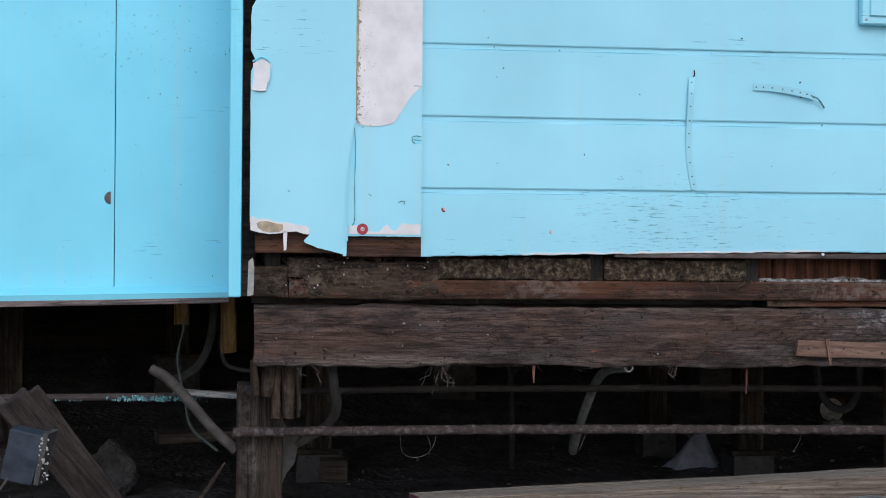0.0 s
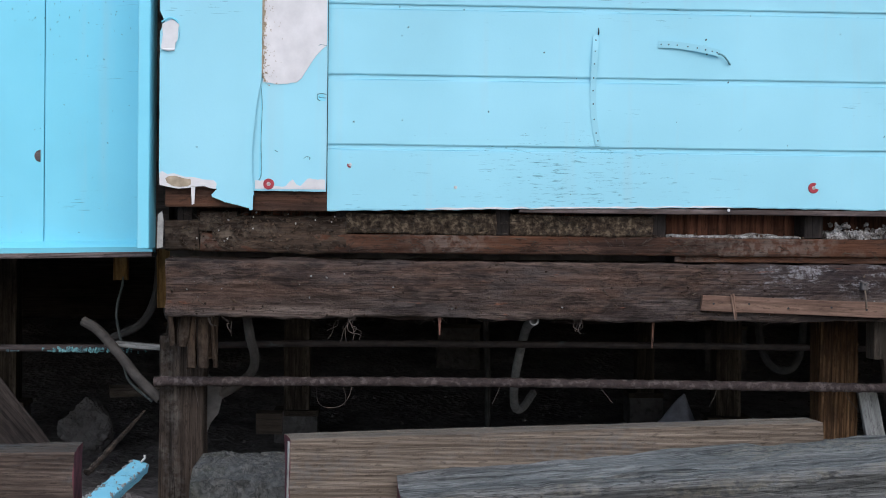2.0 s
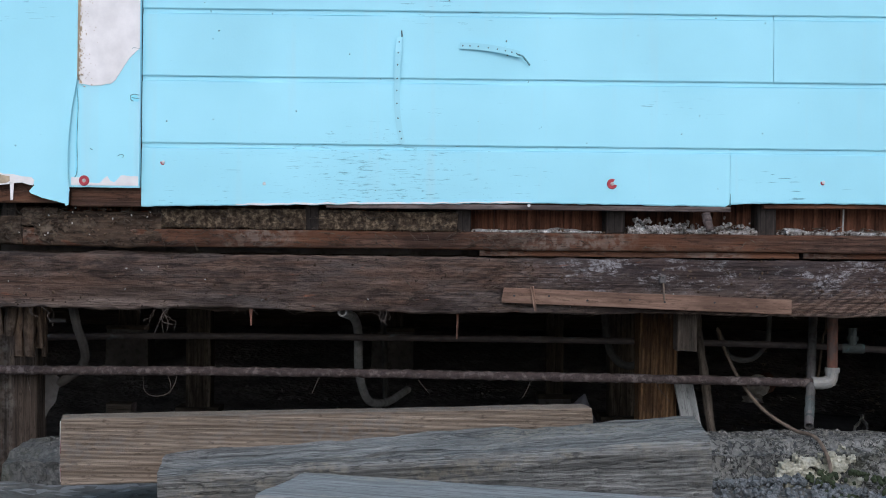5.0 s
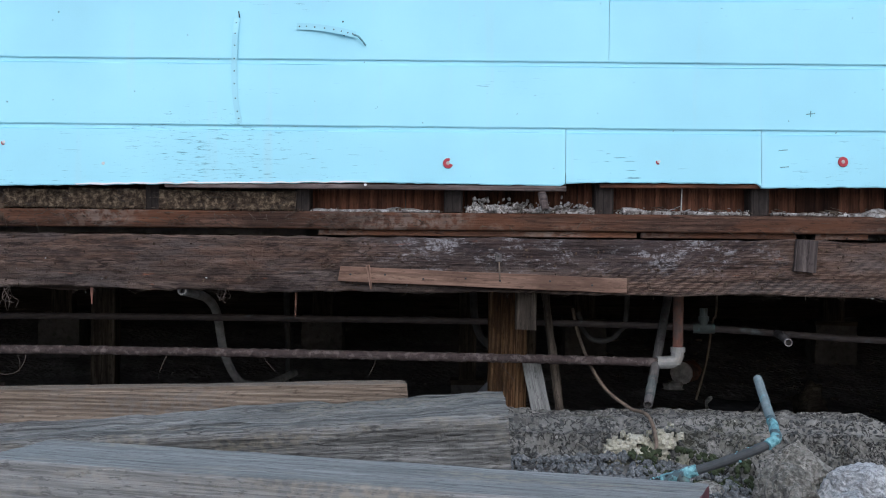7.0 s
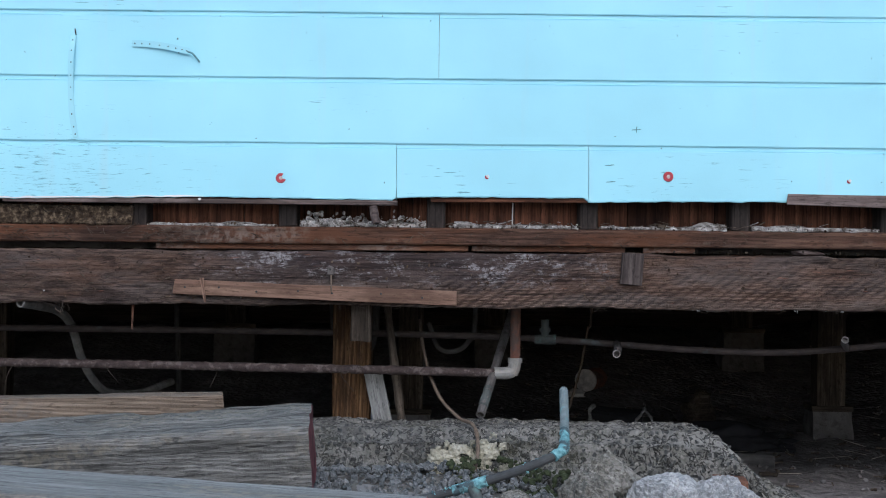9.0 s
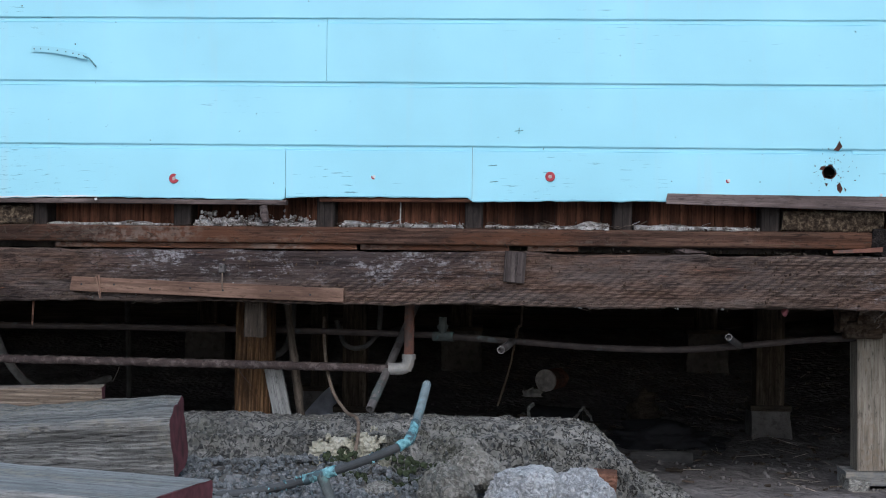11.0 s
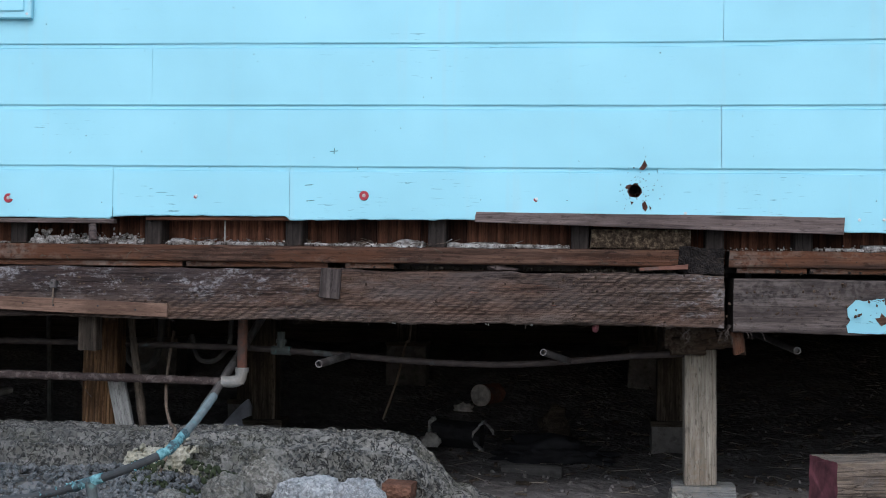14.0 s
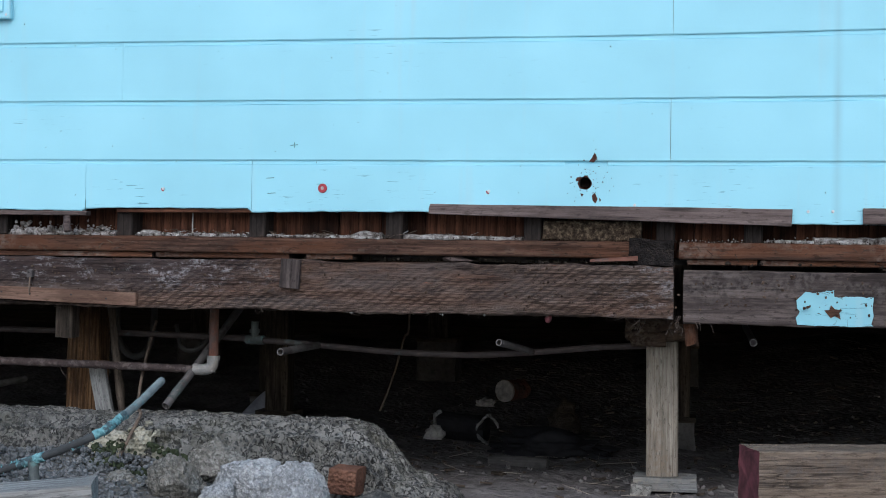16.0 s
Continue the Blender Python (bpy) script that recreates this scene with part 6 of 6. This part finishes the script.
can = thing("paint_can", "dented old can lying on the soil", "can", at=(2.93, 3.3, 0.20))
part("body", tube([(0.0, -0.05, 0.0), (0.07, 0.09, 0.0)], 0.052, 20, 0.1, 0.1), M_REDRUST, can)
part("lid", tube([(-0.004, -0.058, 0), (0.002, -0.046, 0)], 0.055, 20, 0.0, 0.05), M_CAN, can, "pale dented lid")
bm = tube([(3.16, 1.15, 0.118), (3.27, 1.13, 0.122), (3.37, 1.12, 0.121)], 0.024, 14, 0.15, 0.05)
tagged(put("pipe_offcut", bm, M_DARKHOSE), "short grey pipe offcut lying in the dirt", "pipe offcut")
crumple((0.24, 0.13, 0.07), 27, M_BLACK, "bin_bag", "crumpled black plastic sheet on the soil", "plastic sheet", (3.33, 1.65, 0.11))
crumple((0.08, 0.06, 0.10), 33, M_POSTDARK, "soil_clod", "dark clod of earth and roots", "clod", (3.32, 2.3, 0.14), 3)
rng = random.Random(31)
chips, straws, clods = [], [], []
for _ in range(650):
    x, y = rng.uniform(2.6, 5.2), rng.uniform(0.1, 4.2)
    chips.append((x, y, ground_z(x, y) + 0.006, rng.uniform(0.01, 0.05), rng.uniform(0.004, 0.014)))
for _ in range(260):
    x, y = rng.uniform(2.4, 5.2), rng.uniform(0.1, 4.5)
    straws.append((x, y, ground_z(x, y) + 0.012, rng.uniform(0.04, 0.14), rng.uniform(0.0015, 0.003)))
for _ in range(800):
    x, y = rng.uniform(-0.8, 5.2), rng.uniform(-0.05, 3.4)
    if x < 3.0 and y < 0.2:
        continue
    clods.append((x, y, ground_z(x, y) - 0.002, rng.choice((0.004, 0.005, 0.007, 0.010, 0.016))))
slivers(chips, 1, "wood_chips", M_CHIP, None, "scattered dark wood chips on the soil", "wood chips")
slivers(straws, 2, "straw", M_POSTGREY, None, "scattered dry straw on the soil", "straw")
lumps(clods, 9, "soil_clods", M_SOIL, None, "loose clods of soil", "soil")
pale = [(rng.uniform(3.0, 4.4), rng.uniform(0.25, 1.2), 0.0, rng.uniform(0.004, 0.013)) for _ in range(70)]
lumps([(x, y, ground_z(x, y) + 0.004, r) for x, y, _, r in pale], 10, "rubble_chips", M_SOIL, None, "grey rubble chips on the dirt", "rubble")

# debris lying on the plate between the studs
rng = random.Random(40)
debris = []
for a, b, n, hi in ((1.43, 1.79, 60, 0.006), (1.845, 2.185, 260, 0.024), (2.245, 2.595, 120, 0.010), (2.65, 3.0, 140, 0.007), (3.06, 3.40, 150, 0.008), (4.07, 4.44, 220, 0.012), (3.84, 4.01, 40, 0.008), (4.5, 4.85, 80, 0.010)):
    for _ in range(n):
        debris.append((rng.uniform(a, b), rng.uniform(0.032, 0.11), 0.893 + abs(rng.gauss(0, hi * 0.5)), rng.uniform(0.001, 0.0035)))
for a, b, h, sd in ((1.85, 1.99, 0.022, 1), (2.0, 2.186, 0.014, 8), (2.26, 2.59, 0.010, 2), (2.655, 2.99, 0.009, 3), (3.06, 3.40, 0.011, 4), (4.075, 4.30, 0.010, 5), (4.20, 4.44, 0.018, 6), (1.44, 1.78, 0.006, 7)):
    beam("powder_drift", (a, 0.066, 0.893 + h * 0.35), (b, 0.066, 0.893 + h * 0.35), 0.062, h, (M_POWDER, M_POWDER), "drift of whitish powder and crumbs lying on the sill plate", "debris", rough=0.013, seed=sd * 5.5, ring=8, step=0.006, corner=0.004, group="powder drifts")
nest = [(rng.choice((rng.uniform(1.85, 2.19), rng.uniform(2.245, 2.6), rng.uniform(2.66, 3.4))), rng.uniform(0.032, 0.10), 0.896 + abs(rng.gauss(0, 0.007)), rng.uniform(0.008, 0.035), rng.uniform(0.0012, 0.0035)) for _ in range(420)]
clumps = [(rng.choice((rng.gauss(1.90, 0.03), rng.gauss(2.10, 0.06), rng.gauss(1.97, 0.04))), rng.uniform(0.03, 0.09), 0.90 + abs(rng.gauss(0, 0.014)), rng.uniform(0.004, 0.011)) for _ in range(90)]
lumps([c for c in clumps if 1.85 < c[0] < 2.18], 47, "nest_clumps", M_POWDER, None, "pale clumps of nest lining on the sill plate", "debris")
slivers([n for n in nest[:190]], 45, "nest_straw", M_POWDER, None, "pale shreds of nest lining on the sill plate", "debris")
slivers([n for n in nest[190:]], 46, "nest_litter", M_CHIP, None, "brown straws and splinters on the sill plate", "debris")
lumps(debris, 11, "plate_debris", M_LITTER, None, "whitish crumbs and droppings lying on the sill plate", "debris")
dark = [(rng.uniform(0.25, 4.5), rng.uniform(0.02, 0.1), 0.893 + abs(rng.gauss(0, 0.003)), rng.uniform(0.0015, 0.005)) for _ in range(500)]
lumps(dark, 12, "wood_crumbs", M_ROT, None, "dark crumbs of rotten wood on the sill plate", "debris")
gapd = [(rng.uniform(3.86, 4.6), rng.uniform(0.035, 0.1), 0.830 + abs(rng.gauss(0, 0.006)), rng.uniform(0.003, 0.008)) for _ in range(90)]
gapd += [(rng.uniform(2.75, 3.8), rng.uniform(0.03, 0.1), 0.830 + abs(rng.gauss(0, 0.004)), rng.uniform(0.002, 0.006)) for _ in range(120)]
lumps(gapd, 13, "gap_crumbs", M_CHIP, None, "brown crumbs in the gap above the beam", "debris")
tagged(put("wedged_stone", stone((0.045, 0.03, 0.012), 5, 3), M_FLASH, m=pose(3.215, 0.06, 0.836)), "flat grey stone wedged above the beam", "stone")
beam("pale_stick", (2.418, 0.06, 0.897), (2.419, 0.055, 0.962), 0.004, 0.004, (M_LITTER, M_LITTER), "thin pale stick standing between the studs", "stick", rough=0.0005, seed=2, corner=0.0008)
tagged(put("rusty_tube", tube([(2.045, 0.01, 0.945), (2.05, 0.0, 0.925), (2.056, -0.004, 0.902)], 0.0105, 10, 0.2, 0.3), M_FLASH), "short grey crusted tube poking from the wall", "tube")
beam("red_splinter", (3.725, 0.022, 0.846), (3.595, 0.020, 0.838), 0.02, 0.016, (M_REDRUST, M_REDRUST), "split reddish splinter in the gap", "splinter", rough=0.004, seed=2, corner=0.002, taper=0.5)

# flakes and cocoons stuck on the beams, roots and webs hanging below
flakes = []
for _ in range(22):
    x = rng.choice((rng.uniform(0.2, 4.4), rng.uniform(0.22, 0.75), rng.uniform(0.22, 0.75)))
    flakes.append((x, 0.008 + 0.006 * (x / 3.8), rng.uniform(0.69, 0.80), rng.uniform(0.001, 0.0034)))
flakes += [(rng.uniform(2.9, 3.3), 0.02, 0.684 - rng.uniform(0, 0.006), rng.uniform(0.002, 0.005)) for _ in range(12)]
lumps(flakes, 14, "pale_flakes", M_FLAT, sill_beam, "pale flakes and cocoons", "", (1, 0.5, 1.3)).matrix_parent_inverse = sill_beam.matrix_basis.inverted()
bits = [(rng.uniform(0.2, 4.4), 0.012, rng.uniform(0.69, 0.825), rng.uniform(0.0015, 0.006)) for _ in range(500)]
lumps(bits, 15, "rot_crumbs", M_ROT, sill_beam, "dark crumbs on the beam face").matrix_parent_inverse = sill_beam.matrix_basis.inverted()
bm = bmesh.new()
for x, n, ln in ((0.64, 9, 0.06), (0.29, 5, 0.03), (1.22, 7, 0.035), (3.72, 6, 0.045), (3.83, 6, 0.05), (3.90, 3, 0.05), (0.33, 3, 0.05)):
    for _ in range(n):
        p = Vector((x + rng.gauss(0, 0.014), rng.uniform(0.01, 0.06), 0.688))
        pts = [p]
        for k in range(4):
            p = p + Vector((rng.gauss(0, ln * 0.16), rng.gauss(0, ln * 0.12), -ln * rng.uniform(0.05, 0.4)))
            pts.append(p)
        tube(pts, rng.uniform(0.0005, 0.0012), 4, per=3, bm=bm)
for _ in range(70):
    x = rng.uniform(0.25, 4.3)
    p = Vector((x, rng.uniform(0.012, 0.04), 0.686))
    tube([p, p + Vector((rng.gauss(0, 0.006), -0.004, -rng.uniform(0.002, 0.008))), p + Vector((rng.gauss(0, 0.012), -0.003, -rng.uniform(0.006, 0.018)))], 0.0004, 4, per=2, bm=bm)
tagged(put("hanging_roots", bm, M_ROOT), "dry roots and webs hanging below the beam", "roots", "", "stuff")
bm = bmesh.new()
for x in (0.25, 0.31, 0.62, 1.02, 1.30, 1.62, 1.95):
    for _ in range(1):
        p = Vector((x + rng.gauss(0, 0.012), 0.19, 0.496))
        tube([p, p + Vector((rng.gauss(0, 0.008), -0.004, -rng.uniform(0.01, 0.03))), p + Vector((rng.gauss(0, 0.018), 0.0, -rng.uniform(0.03, 0.06)))], 0.0008, 4, per=3, bm=bm)
tagged(put("pipe_webs", bm, M_ROOT), "dusty webs and threads hanging from the pipe", "webs", "", "stuff")
tagged(put("hanging_splinter", timber(0.075, 0.005, 0.009, 0.002, 4, 0.006, 3, 0.001, taper=0.6), (M_PLATE, M_PLATE), m=lie((1.405, 0.03, 0.688), (1.402, 0.028, 0.6))), "brown splinter hanging below the beam", "splinter")
tagged(put("hanging_splinter", timber(0.045, 0.005, 0.008, 0.002, 6, 0.006, 3, 0.001, taper=0.6), (M_REDRUST, M_REDRUST), m=lie((0.865, 0.03, 0.688), (0.867, 0.03, 0.6))), "small red-brown splinter hanging below the beam", "splinter")
tagged(put("red_rag", stone((0.012, 0.010, 0.012), 8, 3), M_ENDRED, m=pose(3.475, 0.06, 0.672)), "scrap of red plastic under the beam", "scrap")
tagged(put("hanging_cloth", sheet([(0.262, 0.52), (0.285, 0.49), (0.318, 0.465), (0.300, 0.448), (0.292, 0.41), (0.272, 0.385), (0.262, 0.36)], 0.30, 0.004), M_RAG), "torn grey-brown cloth scrap hanging beside the post", "cloth")

rng = random.Random(77)
sp = [(rng.gauss(-0.10, 0.14), 0.2645, 1.49 + rng.gauss(0, 0.025) + 0.05 * math.sin(9 * rng.random()), rng.uniform(0.0008, 0.0022)) for _ in range(90)]
sp = [p for p in sp if p[0] < 0.115]
sp += [(rng.uniform(-0.44, 0.11), 0.2645, rng.uniform(0.87, 1.58), rng.uniform(0.0008, 0.0018)) for _ in range(60)]
lumps(sp, 17, "paint_chips", M_FLAKE, panel_wall, "dark chips in the panel paint", "", (1.6, 0.3, 0.8))

# torn fibres and splinters on the faces of the beam, plate and rotten sheathing
bm = bmesh.new()
rng = random.Random(91)
for _ in range(900):
    x = rng.choice((rng.uniform(0.2, 4.4), rng.uniform(0.2, 1.6), rng.uniform(0.2, 1.9)))
    z, y = rng.choice(((rng.uniform(0.69, 0.825), 0.006), (rng.uniform(0.848, 0.89), 0.028), (rng.uniform(0.895, 0.945), 0.028)))
    if z > 0.895 and x > 1.4:
        continue
    ln, a = rng.uniform(0.006, 0.028), rng.gauss(0, 0.5)
    p = Vector((x, y - 0.002, z))
    tube([p, p + Vector((ln * 0.5 * math.cos(a), -rng.uniform(0.001, 0.006), ln * 0.5 * math.sin(a))), p + Vector((ln * math.cos(a), 0.001, ln * math.sin(a) - 0.002))], rng.uniform(0.0005, 0.0013), 4, per=2, bm=bm)
tagged(put("torn_fibres", bm, M_CHIP), "torn wood fibres on the rotten beam and plate", "wood fibres", "", "stuff")
sp = [(rng.uniform(0.25, 1.40), 0.03, rng.uniform(0.895, 0.945), rng.uniform(0.0008, 0.0024)) for _ in range(260)]
lumps(sp, 18, "frass_crumbs", M_CHIP, rotten, "pale crumbs of frass")
sp = [(rng.uniform(0.22, 0.62), 0.026, rng.uniform(0.85, 0.945), rng.uniform(0.0015, 0.006)) for _ in range(160)]
lumps(sp, 19, "rot_lumps", M_ROT, rotten, "dark rotten lumps")
sp = [(rng.uniform(0.26, 0.62), 0.022, rng.uniform(0.87, 0.945), rng.uniform(0.0015, 0.004)) for _ in range(14)]
lumps(sp, 20, "white_flecks", M_LITTER, rotten, "white flecks of old paint")

rng = random.Random(15)
sp = [(0.424 + abs(rng.gauss(0, 0.004)), -0.0245, rng.uniform(1.26, 1.62), rng.uniform(0.0012, 0.0042)) for _ in range(150)]
sp += [(0.43 + abs(rng.gauss(0, 0.02)), -0.0243, rng.uniform(1.25, 1.62), rng.uniform(0.0006, 0.0018)) for _ in range(90)]
lumps(sp, 21, "caulk_crumbs", M_FIBRE, corner, "brown crumbs of old caulk", "", (1, 0.4, 1.2))

# bare white edge along the foot of the lowest board, and two small dark cross cracks
part("bare_edge", sheet([(0.83, low_edge(0.83) + 0.001)] + [(x, low_edge(x) + 0.001) for x in np.arange(0.86, 1.60, 0.02)] + [(x, low_edge(x) + 0.0045 + 0.003 * nz((x, 0, 0), 30, 5)) for x in np.arange(1.58, 0.82, -0.012)], -0.0016, 0.0012), M_PRIMER, wall_north, "bare whitish lower edge")
for x, z in ((2.742, 1.157), (2.672, 1.062), (2.676, 1.018)):
    part("crack", sheet([(x - 0.012, z - 0.001), (x + 0.012, z + 0.001), (x + 0.011, z + 0.003), (x - 0.011, z + 0.001)], -0.0012, 0.001), M_FLAKE, wall_north)
part("crack", sheet([(2.741, 1.150), (2.743, 1.150), (2.744, 1.166), (2.742, 1.166)], -0.0014, 0.001), M_FLAKE, wall_north)
part("crack", sheet([(2.105, 0.966), (2.1085, 0.966), (2.1078, 0.998), (2.1066, 0.998)], -0.0014, 0.001), M_FLAKE, wall_north)

# a charred stick behind the painted board and a web slung below the pipe
tagged(put("charred_stick", tube([(0.02, -0.09, 0.315), (0.062, 0.02, 0.365), (0.10, 0.12, 0.412), (0.118, 0.16, 0.435)], 0.0085, 9, 0, 0.5, taper=0.75), M_POSTA), "charred tapering stick leaning against the post", "stick")
tagged(put("web_thread", tube([(0.555, 0.19, 0.500), (0.560, 0.19, 0.455), (0.585, 0.19, 0.440), (0.620, 0.19, 0.446), (0.640, 0.19, 0.470), (0.648, 0.19, 0.500)], 0.0009, 5, 0, 0.8), M_ROOT), "dusty web slung below the pipe", "web")
beam("hanging_chunk", (3.868, 0.10, 0.668), (3.876, 0.09, 0.605), 0.03, 0.034, (M_PLATE, M_ROT), "broken brown wood chunk hanging below the beam joint", "wood chunk", rough=0.006, seed=33, corner=0.004, ends=0.012)
